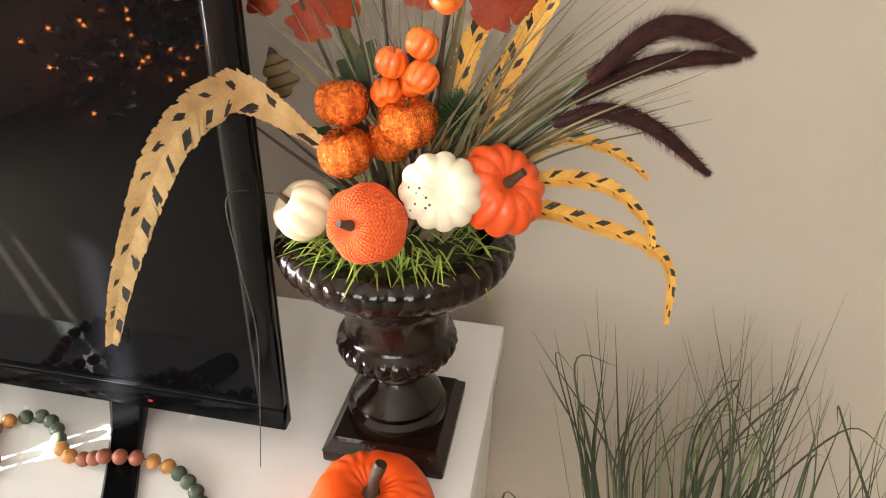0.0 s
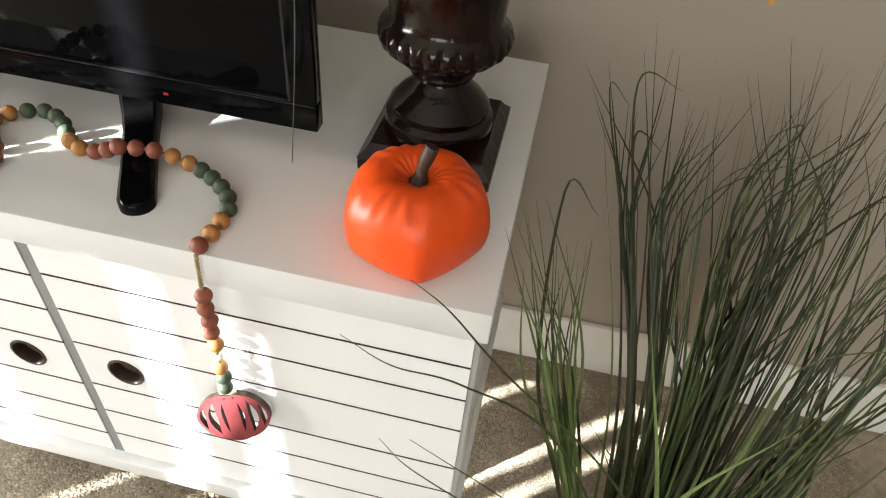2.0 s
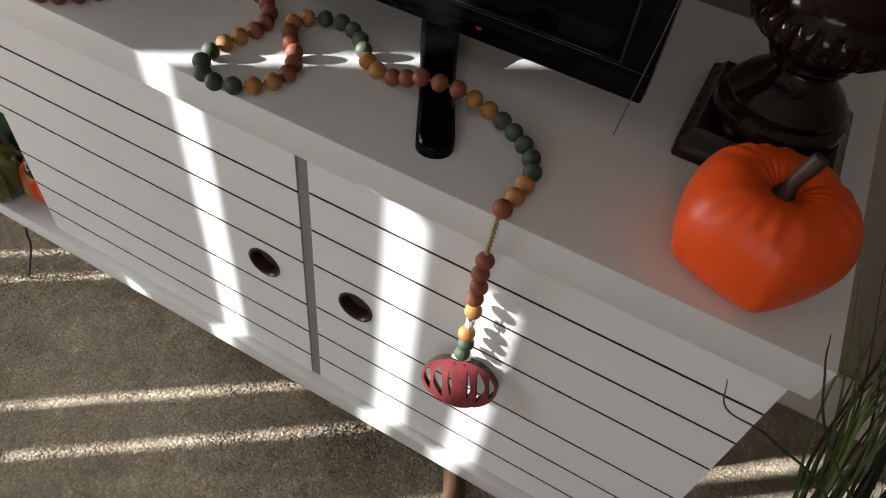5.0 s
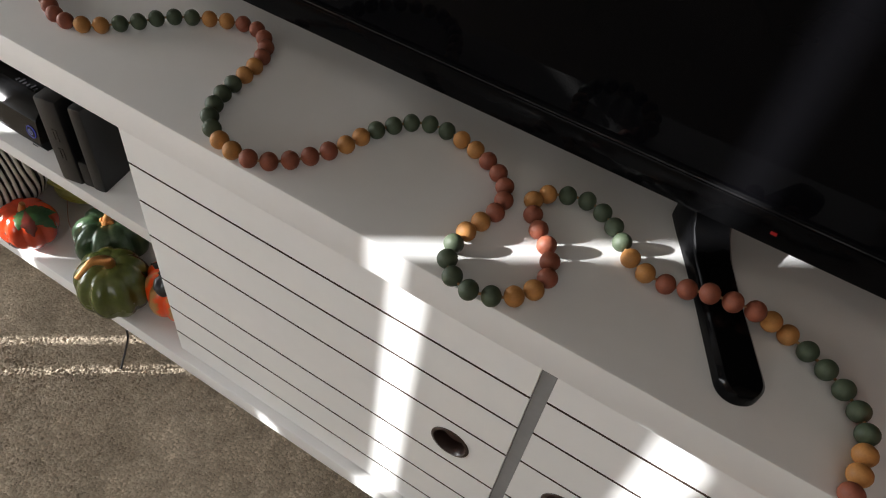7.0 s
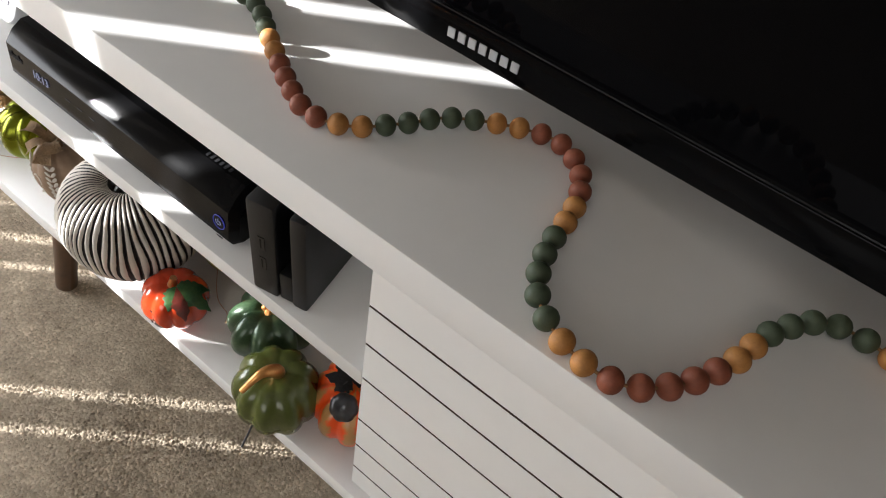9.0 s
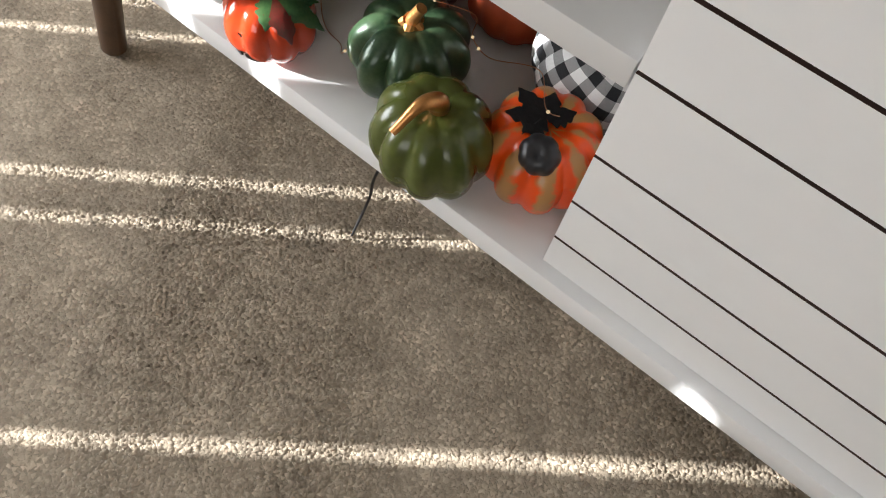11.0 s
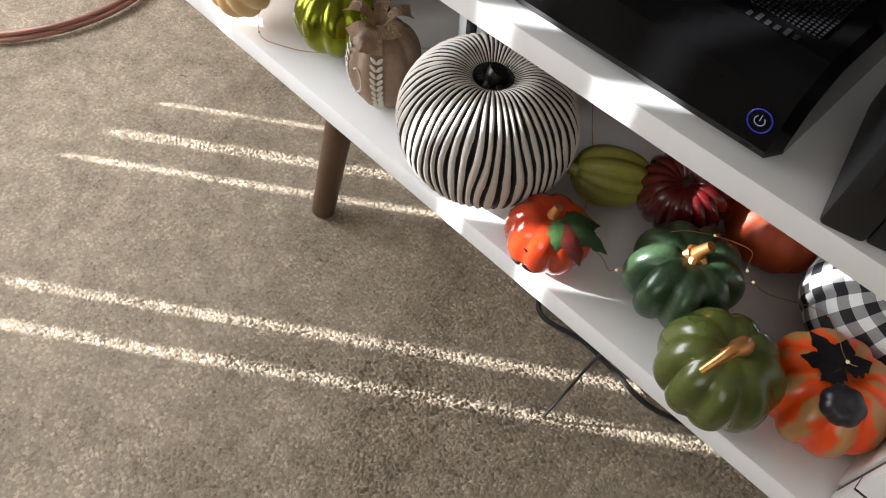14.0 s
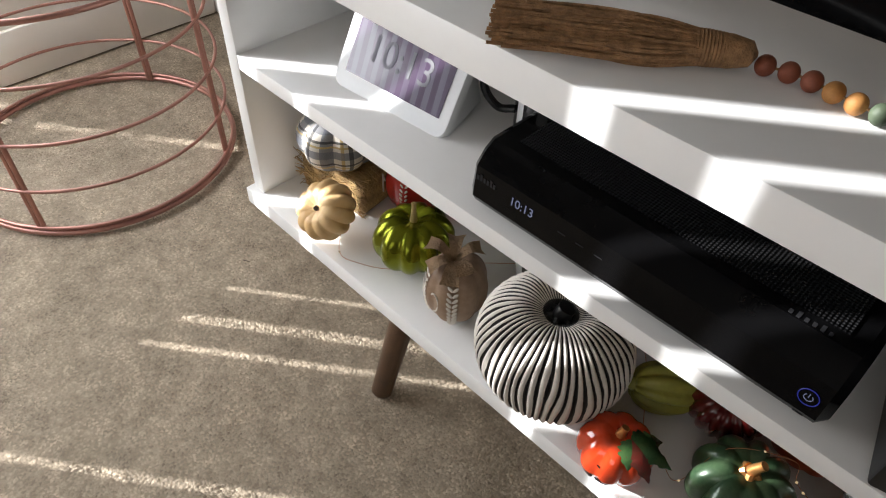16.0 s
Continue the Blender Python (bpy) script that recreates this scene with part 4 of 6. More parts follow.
def carved_pumpkin(R, H, ridges, seed, n=560, rows=56):
    """A pumpkin carved with many wavering ridges; the UV's first axis follows the ridges."""
    bm = bmesh.new()
    uv = bm.loops.layers.uv.new("uv")
    grid, turn = [], {}
    for i in range(rows + 1):
        lat = -math.pi / 2 + math.pi * i / rows
        row = []
        for k in range(n):
            a = 2 * math.pi * k / n
            w = (1.5 * math.sin(5 * a + 2.6 * lat + seed) + 1.0 * math.sin(9 * a - 3.4 * lat) + 0.35 * math.sin(17 * a + 5 * lat)) * math.cos(lat)
            f = abs(math.sin((ridges * a + w) / 2))
            c = max(math.cos(lat), 0.0)
            g = 1 - 0.055 * (1 - f ** 0.7) * min(1, 3 * c) + 0.025 * math.sin(2 * a + seed)
            r = R * g * c ** 0.78
            z = H / 2 + H / 2 * math.sin(lat)
            if lat > 0:
                z -= 0.17 * H * math.exp(-(r / R / 0.30) ** 2) + 0.02 * H * (1 - f ** 0.7) * min(1, 3 * c)
            v = bm.verts.new((r * math.cos(a), r * math.sin(a), max(z, 0.0)))
            turn[v] = w / (2 * math.pi * ridges)
            row.append(v)
        grid.append(row)
    for i in range(rows):
        for k in range(n):
            k2 = (k + 1) % n
            fc = bm.faces.new((grid[i][k], grid[i][k2], grid[i + 1][k2], grid[i + 1][k]))
            for lp, (kk, ii) in zip(fc.loops, ((k, i), (k + 1, i), (k + 1, i + 1), (k, i + 1))):
                lp[uv].uv = (kk / n + turn[lp.vert], ii / rows)
    return bm


p = thing("striped_pumpkin", (-0.746, 0.040, ZB), "large cream and black finely carved striped pumpkin", "pumpkin", "pumpkins", rz=25)
part("body", carved_pumpkin(0.076, 0.120, 56, 9), M_BW, p, angle=80)
part("stem", tube(spline([(0, 0, 0.094), (0.001, 0, 0.100), (0.002, 0, 0.108), (0.004, 0.001, 0.114)], 6), lambda s: 0.0095 * (0.9 * math.exp(-6 * s) + 1.0 - 0.15 * s), 12), M_PORT, p, "black moulded stem")
for a in range(6):
    c, q = math.cos(a * 1.047 + 0.3), math.sin(a * 1.047 + 0.3)
    part("stem_foot", tube(spline([(0.007 * c, 0.007 * q, 0.103), (0.016 * c, 0.016 * q, 0.1015), (0.024 * c, 0.024 * q, 0.106)], 5), lambda s: 0.0046 - 0.0030 * s, 8), M_PORT, p)

M_BROWN = mat("brown_wash", (0.20, 0.125, 0.075), 0.6, vary=0.35, scale=18, bump=0.3, bump_scale=150, color2=(0.34, 0.24, 0.16))
p = pumpkin("brown_pumpkin", -0.873, 0.040, 0.070, 0.082, 8, 0.14, M_BROWN, "tall brown washed pumpkin with white leaf stencil and burlap bow", M_TWINE, (0.012, 0.004), (0.1, 0.0), seed=4, dimple=0.10)
M_CHALK = mat("chalk_white", (0.62, 0.58, 0.52), 0.8)
for cx in (-0.55, 0.62):
    for i in range(9):
        z = 0.014 + i * 0.0065
        for sgn in (-1, 1):
            a = -math.pi / 2 + cx + sgn * 0.09
            rr = 0.0355 * math.sin(math.acos(max(-1, min(1, (z - 0.041) / 0.046)))) ** 0.8
            lf = bmesh.new()
            bmesh.ops.create_uvsphere(lf, u_segments=8, v_segments=5, radius=1, matrix=pose(rr * math.cos(a), rr * math.sin(a), z, 0, sgn * 35, math.degrees(a) + 90) @ Matrix.Diagonal((0.0021, 0.0007, 0.0044, 1)))
            part("stencil_leaf", lf, M_CHALK, p, "white stencilled leaf")
arc = [(0.034 * math.cos(-math.pi / 2 + 0.02 + 0.16 * math.cos(t)), 0.0345 * math.sin(-math.pi / 2 + 0.02 + 0.16 * math.cos(t)), 0.040 + 0.013 * math.sin(t)) for t in [math.radians(130 - i * 13) for i in range(18)]]
part("stencil_sign", tube(arc, 0.0009, 6), M_CHALK, p, "white stencilled curl")
M_BURLAP = mat("burlap", (0.36, 0.25, 0.15), 0.9, vary=0.35, scale=90, bump=0.9, bump_scale=420)
for az, ln, up in ((200, 0.030, 0.010), (-25, 0.032, 0.011), (240, 0.026, -0.006), (-55, 0.028, -0.007), (60, 0.028, 0.010), (130, 0.026, 0.010)):
    d = Vector((math.cos(math.radians(az)), math.sin(math.radians(az)), 0))
    bm = ribbon(bmesh.new(), spline([(0, -0.006, 0.081), Vector((0, -0.006, 0.084 + max(up, 0))) + d * ln * 0.55, Vector((0, -0.006, 0.081 + up)) + d * ln], 6), lambda s: 0.0035 + 0.0068 * s, (0, 0, 1), 0.3)
    bmesh.ops.solidify(bm, geom=bm.faces[:], thickness=0.0007)
    part("bow_loop" if up > 0 else "bow_tail", bm, M_BURLAP, p, "burlap ribbon")

M_METG = mat("metallic_green", (0.19, 0.21, 0.012), 0.26, metal=0.85, vary=0.12, scale=15)
p = pumpkin("metallic_pumpkin", -0.960, 0.060, 0.092, 0.070, 10, 0.20, M_METG, "shiny metallic yellow-green pumpkin with a gold stem", mat("pale_gold", (0.50, 0.38, 0.17), 0.35, metal=0.5), (0.026, 0.0035), (-0.1, 0.1), seed=12, dimple=0.14)

M_CREAM = mat("cream_wax", (0.74, 0.46, 0.19), 0.5, vary=0.12, scale=25, bump=0.1, bump_scale=90, color2=(0.82, 0.60, 0.32))
p = pumpkin("cream_pumpkin", -1.056, 0.030, 0.074, 0.052, 11, 0.20, M_CREAM, "small cream pumpkin tipped to show its brown stem", M_STEM, (0.006, 0.0035), (0.4, 0.0), rx=48, z=ZB + 0.026, seed=6, dimple=0.20)

hay = thing("hay_bale", (-1.112, 0.085, ZB), "small wrapped straw bale under the plaid pumpkin", "hay bale", rz=8)
M_STRAW = mat("straw", (0.38, 0.25, 0.10), 0.7, vary=0.5, scale=60, bump=1.0, bump_scale=260)
part("bale", box(-0.048, 0.055, -0.030, 0.045, 0.0, 0.052, 0.006, 3), M_STRAW, hay)
bm = bmesh.new()
rnd = random.Random(8)
for i in range(420):
    side = rnd.random()
    a = Vector((rnd.uniform(-0.05, 0.057), -0.031 if side < 0.5 else rnd.uniform(-0.03, 0.045), rnd.uniform(0.002, 0.053) if side < 0.5 else 0.0525))
    d = Vector((rnd.uniform(-1, 1), rnd.uniform(-0.2, 0.2), rnd.uniform(-0.25, 0.25))).normalized()
    tube([a - d * 0.009, a + d * 0.009 + Vector((0, -0.001, rnd.uniform(0, 0.002)))], 0.0005, 3, bm)
part("straw_stalks", bm, M_STRAW, hay, "loose straw stalks")

M_PLAID = mat("plaid_cloth", (0.66, 0.62, 0.55), 0.85, vary=0.08, scale=60, bump=0.4, bump_scale=600)
_t, _u, _v = uv_pair(M_PLAID)
for cnt, wd, off, src, col in ((6, 0.30, 0.1, _u, (0.13, 0.14, 0.17)), (6, 0.08, 0.62, _u, (0.48, 0.33, 0.10)), (4, 0.30, 0.0, _v, (0.15, 0.16, 0.19)), (4, 0.08, 0.55, _v, (0.50, 0.36, 0.12)), (6, 0.10, 0.44, _u, (0.03, 0.03, 0.035)), (4, 0.10, 0.36, _v, (0.03, 0.03, 0.035))):
    f = stripe(_t, src, float(cnt), wd, off)
    paint_mix(M_PLAID, math_node(_t, "MULTIPLY", f, 0.8), col)
p = pumpkin("plaid_pumpkin", -1.108, 0.078, 0.104, 0.072, 7, 0.18, M_PLAID, "stuffed plaid cloth pumpkin resting on a straw bale", M_STEM, (0.012, 0.004), seed=11, z=ZB + 0.0535, dimple=0.2)

M_RED = mat("red_glaze", (0.36, 0.02, 0.015), 0.2, vary=0.2, scale=20, coat=0.3)
p = pumpkin("red_pumpkin", -1.030, 0.128, 0.078, 0.078, 8, 0.07, M_RED, "red ceramic pumpkin with white leaf stencil", None, None, seed=3, dimple=0.08)
for i in range(8):
    z = 0.026 + i * 0.0060
    for sgn in (-1, 1):
        a = -math.pi / 2 + 0.45 + sgn * 0.08
        rr = 0.0395 * math.sin(math.acos(max(-1, min(1, (z - 0.039) / 0.042)))) ** 0.8
        lf = bmesh.new()
        bmesh.ops.create_uvsphere(lf, u_segments=8, v_segments=5, radius=1, matrix=pose(rr * math.cos(a), rr * math.sin(a), z, 0, sgn * 35, math.degrees(a) + 90) @ Matrix.Diagonal((0.0014, 0.0006, 0.0030, 1)))
        part("stencil_leaf", lf, M_CHALK, p, "white stencilled leaf")
part("stencil_sign", tube([(-0.018, -0.0352, 0.056), (-0.0185, -0.0358, 0.040), (-0.019, -0.035, 0.028)], 0.0010, 6), M_CHALK, p, "white stencilled stroke")
part("stencil_sign", tube([(-0.026, -0.030, 0.049), (-0.012, -0.0378, 0.051)], 0.0010, 6), M_CHALK, p, "white stencilled stroke")

gnome = thing("striped_jar", (-0.835, 0.150, ZB), "white jar with broad black bands behind the striped pumpkin", "jar")
M_JAR = mat("jar_glaze", (0.70, 0.72, 0.70), 0.2, coat=0.3)
_t = M_JAR.node_tree
_co = _t.nodes.new("ShaderNodeTexCoord")
_s = _t.nodes.new("ShaderNodeSeparateXYZ")
_t.links.new(_co.outputs["Object"], _s.inputs[0])
paint_mix(M_JAR, stripe(_t, math_node(_t, "MULTIPLY", math_node(_t, "ARCTAN2", _s.outputs[1], _s.outputs[0]), 1 / 6.2832), 7.0, 0.4), (0.015, 0.015, 0.016))
part("jar", lathe([(0.025, 0.0), (0.034, 0.004), (0.038, 0.03), (0.038, 0.08), (0.034, 0.095), (0.028, 0.099), (0.026, 0.097), (0.026, 0.02)], 40), M_JAR, gnome)

M_YG = mat("yellow_green", (0.30, 0.29, 0.05), 0.4, vary=0.25, scale=22, coat=0.1)
p = pumpkin("gourd", -0.627, 0.115, 0.052, 0.066, 9, 0.26, M_YG, "yellow-green ribbed gourd lying on its side", M_YG, (0.016, 0.006), (0.2, 0.0), ry=-80, rz=42, z=ZB + 0.028, seed=8, dimple=0.06)
M_DRED = mat("dark_red_glass", (0.11, 0.007, 0.007), 0.22, vary=0.25, scale=25, coat=0.3)
p = pumpkin("dark_red_pumpkin", -0.598, 0.136, 0.076, 0.064, 18, 0.14, M_DRED, "dark red finely ribbed pumpkin at the back of the shelf", M_STEM, (0.012, 0.004), rx=25, z=ZB + 0.008, seed=13)
p = pumpkin("orange_pumpkin", -0.528, 0.156, 0.080, 0.060, 10, 0.10, mat("orange_felt", (0.36, 0.05, 0.009), 0.55, vary=0.15, scale=30), "matt orange pumpkin at the back of the shelf", M_STEM, (0.012, 0.004), seed=14)

M_GING = mat("gingham_cloth", (0.75, 0.75, 0.74), 0.85, vary=0.04, scale=60, bump=0.4, bump_scale=600)
_t, _u, _v = uv_pair(M_GING)
_f1, _f2 = stripe(_t, _u, 15.0, 0.5), stripe(_t, _v, 8.0, 0.5, 0.2)
_ga = math_node(_t, "MULTIPLY", math_node(_t, "ADD", _f1, _f2), 0.5)
_gg = math_node(_t, "POWER", _ga, 0.6)
paint_mix(M_GING, _gg, (0.012, 0.012, 0.014))
p = pumpkin("gingham_pumpkin", -0.453, 0.134, 0.104, 0.082, 8, 0.06, M_GING, "black and white gingham cloth pumpkin", M_STEM, (0.012, 0.005), rx=0, ry=20, seed=15)

M_ORG = mat("orange_gold", (0.86, 0.085, 0.004), 0.32, vary=0.08, scale=22, coat=0.2)
_t, _u, _v = uv_pair(M_ORG)
_a = math_node(_t, "MULTIPLY", _u, 2 * math.pi)
_w = math_node(_t, "MULTIPLY", math_node(_t, "SINE", math_node(_t, "ADD", _a, 16.0)), 0.25)
_f = math_node(_t, "ABSOLUTE", math_node(_t, "SINE", math_node(_t, "MULTIPLY_ADD", _a, 5.0, _w)))
_nz = _t.nodes.new("ShaderNodeTexNoise")
_nz.inputs["Scale"].default_value, _nz.inputs["Detail"].default_value = 75.0, 5.0
_tc = _t.nodes.new("ShaderNodeTexCoord")
_t.links.new(_tc.outputs["Object"], _nz.inputs["Vector"])
_m = _t.nodes.new("ShaderNodeMapRange")
_m.inputs["From Min"].default_value, _m.inputs["From Max"].default_value = 1.50, 1.80
_t.links.new(math_node(_t, "MULTIPLY_ADD", _nz.outputs["Fac"], 1.7, _f), _m.inputs["Value"])
paint_mix(M_ORG, math_node(_t, "MULTIPLY", _m.outputs[0], 0.85), (0.40, 0.27, 0.09))
p = pumpkin("gilded_pumpkin", -0.431, 0.050, 0.088, 0.066, 10, 0.19, M_ORG, "orange pumpkin rubbed with gold, with black leaves and berry", None, None, seed=16, dimple=0.14)
M_BLEAF = mat("black_leaf", (0.012, 0.011, 0.012), 0.6, bump=0.4, bump_scale=200)
for az, ln in ((160, 0.030), (205, 0.026), (110, 0.024), (60, 0.022), (250, 0.018)):
    bm = leaf_mesh(ln, 0.011, 4, None, pose(-0.004, -0.002, 0.066, 0, -8, az), 0.25)
    bmesh.ops.solidify(bm, geom=bm.faces[:], thickness=0.0006)
    part("leaf", bm, M_BLEAF, p, "black cloth leaf")
part("berry", pumpkin_body(0.0135, 0.022, 7, 0.10, 0.12, seed=2), mat("black_berry", (0.015, 0.015, 0.017), 0.35), p, "small black berry pumpkin").matrix_basis = pose(0.008, -0.020, 0.054, 30, 0, 0)
part("tendril", tube(spline([(-0.006, -0.006, 0.068), (-0.010, -0.020, 0.060), (-0.008, -0.030, 0.045)], 6), 0.0005, 5), M_PORT, p, "black thread")

# string of tiny lights among the pumpkins
fairy = thing("fairy_lights", (0, 0, ZB), "thin copper wire with tiny warm light bulbs", "string lights")
wire = spline([(-1.030, 0.018, 0.050), (-1.028, 0.006, 0.018), (-1.020, 0.000, 0.004), (-1.000, 0.006, 0.002), (-0.960, 0.030, 0.004), (-0.900, 0.100, 0.010), (-0.760, 0.165, 0.050), (-0.680, 0.100, 0.050), (-0.640, 0.055, 0.006),
               (-0.612, 0.045, 0.003), (-0.592, 0.030, 0.022), (-0.575, 0.060, 0.062), (-0.530, 0.095, 0.055), (-0.520, 0.085, 0.046), (-0.500, 0.080, 0.044), (-0.462, 0.080, 0.062), (-0.436, 0.050, 0.0700), (-0.415, 0.080, 0.045), (-0.400, 0.060, 0.006)], 8)
part("wire", tube(wire, 0.00035, 5), M_COPPER, fairy)
M_BULB = glow("tiny_bulb", (1.0, 0.72, 0.40), 0.15)
for i in (1, 14, 52, 80, 92, 104, 108, 128):
    bm = bmesh.new()
    bmesh.ops.create_uvsphere(bm, u_segments=8, v_segments=6, radius=0.0013)
    part("bulb", bm, M_BULB, fairy, "tiny warm bulb").matrix_basis = Matrix.Translation(wire[i])
pack = thing("battery_pack", (-0.412, 0.115, ZB), "clear plastic battery pack with white thread beside the door", "battery pack", rz=20)
part("case", box(-0.016, 0.016, -0.020, 0.020, 0.0, 0.012, 0.002), mat("clear_case", (0.55, 0.55, 0.54), 0.15), pack)

# ---- flower arrangement in the urn ----
arr = thing("autumn_arrangement", (UX, UY, T + 0.208), "autumn arrangement of pumpkins, feathers, plumes and leaves in the urn", "flower arrangement")
OFF = Vector((UX, UY, T + 0.208))
L = lambda x, y, z: Vector((x, y, z)) - OFF


def pick(name, c, diam, height, ribs, depth, material, rot, label, stem_mat=M_STEM, stem=(0.014, 0.0032), bend=(0.3, 0.2), seed=1, dimple=0.2, power=0.6):
    b = part(name, pumpkin_body(diam / 2, height, ribs, depth, dimple, seed=seed, power=power), material, arr, label, angle=70)
    b.matrix_basis = Matrix.Translation(L(*c)) @ pose(0, 0, 0, *rot) @ Matrix.Translation((0, 0, -height / 2))
    if stem:
        part("stem", stem_mesh(stem[0], stem[1], bend, height * (0.97 - dimple)), stem_mat, b, "brown stem")
    return b


M_IVORY = mat("ivory_foam", (0.78, 0.70, 0.53), 0.55, vary=0.05, scale=30, bump=0.1, bump_scale=120)
_t = M_IVORY.node_tree
_vo = _t.nodes.new("ShaderNodeTexVoronoi")
_vo.inputs["Scale"].default_value = 210.0
_tc = _t.nodes.new("ShaderNodeTexCoord")
_t.links.new(_tc.outputs["Object"], _vo.inputs["Vector"])
_wn = _t.nodes.new("ShaderNodeTexNoise")
_wn.inputs["Scale"].default_value = 40.0
_t.links.new(_tc.outputs["Object"], _wn.inputs["Vector"])
_sp = math_node(_t, "MULTIPLY", math_node(_t, "LESS_THAN", _vo.outputs["Distance"], 0.20), math_node(_t, "GREATER_THAN", _wn.outputs["Fac"], 0.52))
paint_mix(M_IVORY, _sp, (0.06, 0.045, 0.03))
M_IVORY2 = mat("ivory_plain", (0.74, 0.62, 0.42), 0.5, vary=0.1, scale=20)
M_KNIT = mat("orange_knit", (0.80, 0.105, 0.016), 0.85, vary=0.15, scale=40, bump=0.2, bump_scale=300)
_t, _u, _v = uv_pair(M_KNIT)
_w = math_node(_t, "SINE", math_node(_t, "MULTIPLY", _u, 2 * math.pi * 22))
_w2 = math_node(_t, "SINE", math_node(_t, "MULTIPLY_ADD", _v, 2 * math.pi * 26, math_node(_t, "MULTIPLY", _w, 2.0)))
_bp = _t.nodes.new("ShaderNodeBump")
_bp.inputs["Strength"].default_value, _bp.inputs["Distance"].default_value = 0.75, 0.0016
_t.links.new(math_node(_t, "MULTIPLY_ADD", _w2, 0.32, math_node(_t, "ABSOLUTE", _w)), _bp.inputs["Height"])
_t.links.new(_bp.outputs[0], _t.nodes["Principled BSDF"].inputs["Normal"])
M_OR2 = mat("orange_paint", (0.66, 0.075, 0.01), 0.4, vary=0.12, scale=40, bump=0.3, bump_scale=180)
M_GLIT = mat("orange_glitter", (0.46, 0.06, 0.004), 0.26, metal=0.7, vary=0.6, scale=300, color2=(0.80, 0.20, 0.02), bump=0.9, bump_scale=800)
M_MINI = mat("mini_orange", (0.70, 0.085, 0.008), 0.35, vary=0.12, scale=50, coat=0.1, color2=(0.78, 0.18, 0.02))
pick("white_pumpkin", (0.349, 0.112, 0.914), 0.056, 0.048, 11, 0.12, M_IVORY, (62, 0, 12), "ivory pumpkin with dark specks", None, None, seed=2)
pick("knit_pumpkin", (0.305, 0.085, 0.898), 0.055, 0.050, 6, 0.09, M_KNIT, (70, 0, -20), "orange knitted pumpkin", M_STEM, (0.011, 0.0035), (-0.3, 0.1), seed=3, dimple=0.16, power=1.2)
pick("orange_pumpkin", (0.386, 0.135, 0.909), 0.066, 0.046, 12, 0.18, M_OR2, (48, 0, 35), "orange ribbed pumpkin", M_STEM, (0.018, 0.0035), (0.3, 0.1), seed=4)
pick("cream_pumpkin", (0.240, 0.135, 0.876), 0.047, 0.040, 9, 0.17, M_IVORY2, (50, 0, -60), "cream pumpkin", M_STEM, (0.014, 0.0025), seed=5)
for c, d, s in (((0.270, 0.148, 0.958), 0.041, 6), ((0.274, 0.138, 0.925), 0.042, 7), ((0.317, 0.150, 0.948), 0.044, 8), ((0.302, 0.158, 0.930), 0.036, 9)):
    pick("glitter_pumpkin", c, d, d * 0.82, 9, 0.11, M_GLIT, (12, 8 * (s - 7), 40 * s), "copper-orange glitter pumpkin", M_STEM, (0.008, 0.0012), seed=s)
for c, d, s in (((0.306, 0.150, 0.988), 0.0235, 1), ((0.327, 0.150, 1.002), 0.024, 2), ((0.328, 0.146, 0.981), 0.025, 3), ((0.302, 0.150, 0.967), 0.023, 4), ((0.343, 0.150, 1.034), 0.025, 5), ((0.318, 0.155, 0.974), 0.020, 6)):
    pick("mini_pumpkin", c, d, d * 0.85, 8, 0.17, M_MINI, (15 * s, 20 - 9 * s, 50 * s), "tiny orange pumpkin", None, None, seed=s)
for c in ((0.327, 0.150, 0.99), (0.306, 0.150, 0.975), (0.343, 0.150, 1.025), (0.27, 0.148, 0.94), (0.317, 0.15, 0.93)):
    part("pick_stem", tube(spline([L(0.315, 0.165, 0.86), L((c[0] + 0.315) / 2 + 0.004, 0.165, (c[2] + 0.86) / 2), L(c[0], c[1] + 0.006, c[2] + 0.01)], 8), 0.0012, 6), M_STEM, arr, "dark pick stem")

# bright artificial grass over the rim
rnd = random.Random(21)
bm = bmesh.new()
for i in range(330):
    a, r0 = rnd.uniform(0, 6.283), 0.066 * rnd.random() ** 0.5
    ln = rnd.uniform(0.022, 0.05)
    da = a + rnd.uniform(-0.9, 0.9)
    b = Vector((r0 * math.cos(a), r0 * math.sin(a), 0.0))
    d = Vector((math.cos(da), math.sin(da), 0))
    hi = rnd.uniform(0.006, 0.026)
    end = b + d * ln + Vector((0, 0, hi - rnd.uniform(0.0, 0.022)))
    rr = math.hypot(end.x, end.y)
    if rr < 0.105:
        end.z = max(end.z, 0.012)
    ribbon(bm, spline([b, b + d * ln * 0.45 + Vector((0, 0, hi)), end], 5), lambda s: 0.0009 * (1 - s) ** 0.5 + 0.0002, d.cross(Vector((0, 0, 1))).cross(d) + Vector((rnd.uniform(-0.3, 0.3), 0, 0)), 0.3)
part("moss_grass", bm, M_MOSS, arr, "bright green artificial grass")
part("foam", lathe([(0.072, -0.006), (0.066, 0.004), (0.03, 0.012), (0.002, 0.014)], 32), mat("dark_moss", (0.03, 0.04, 0.015), 0.9, vary=0.4, scale=60, bump=1.0, bump_scale=200), arr, "dark moss filling")

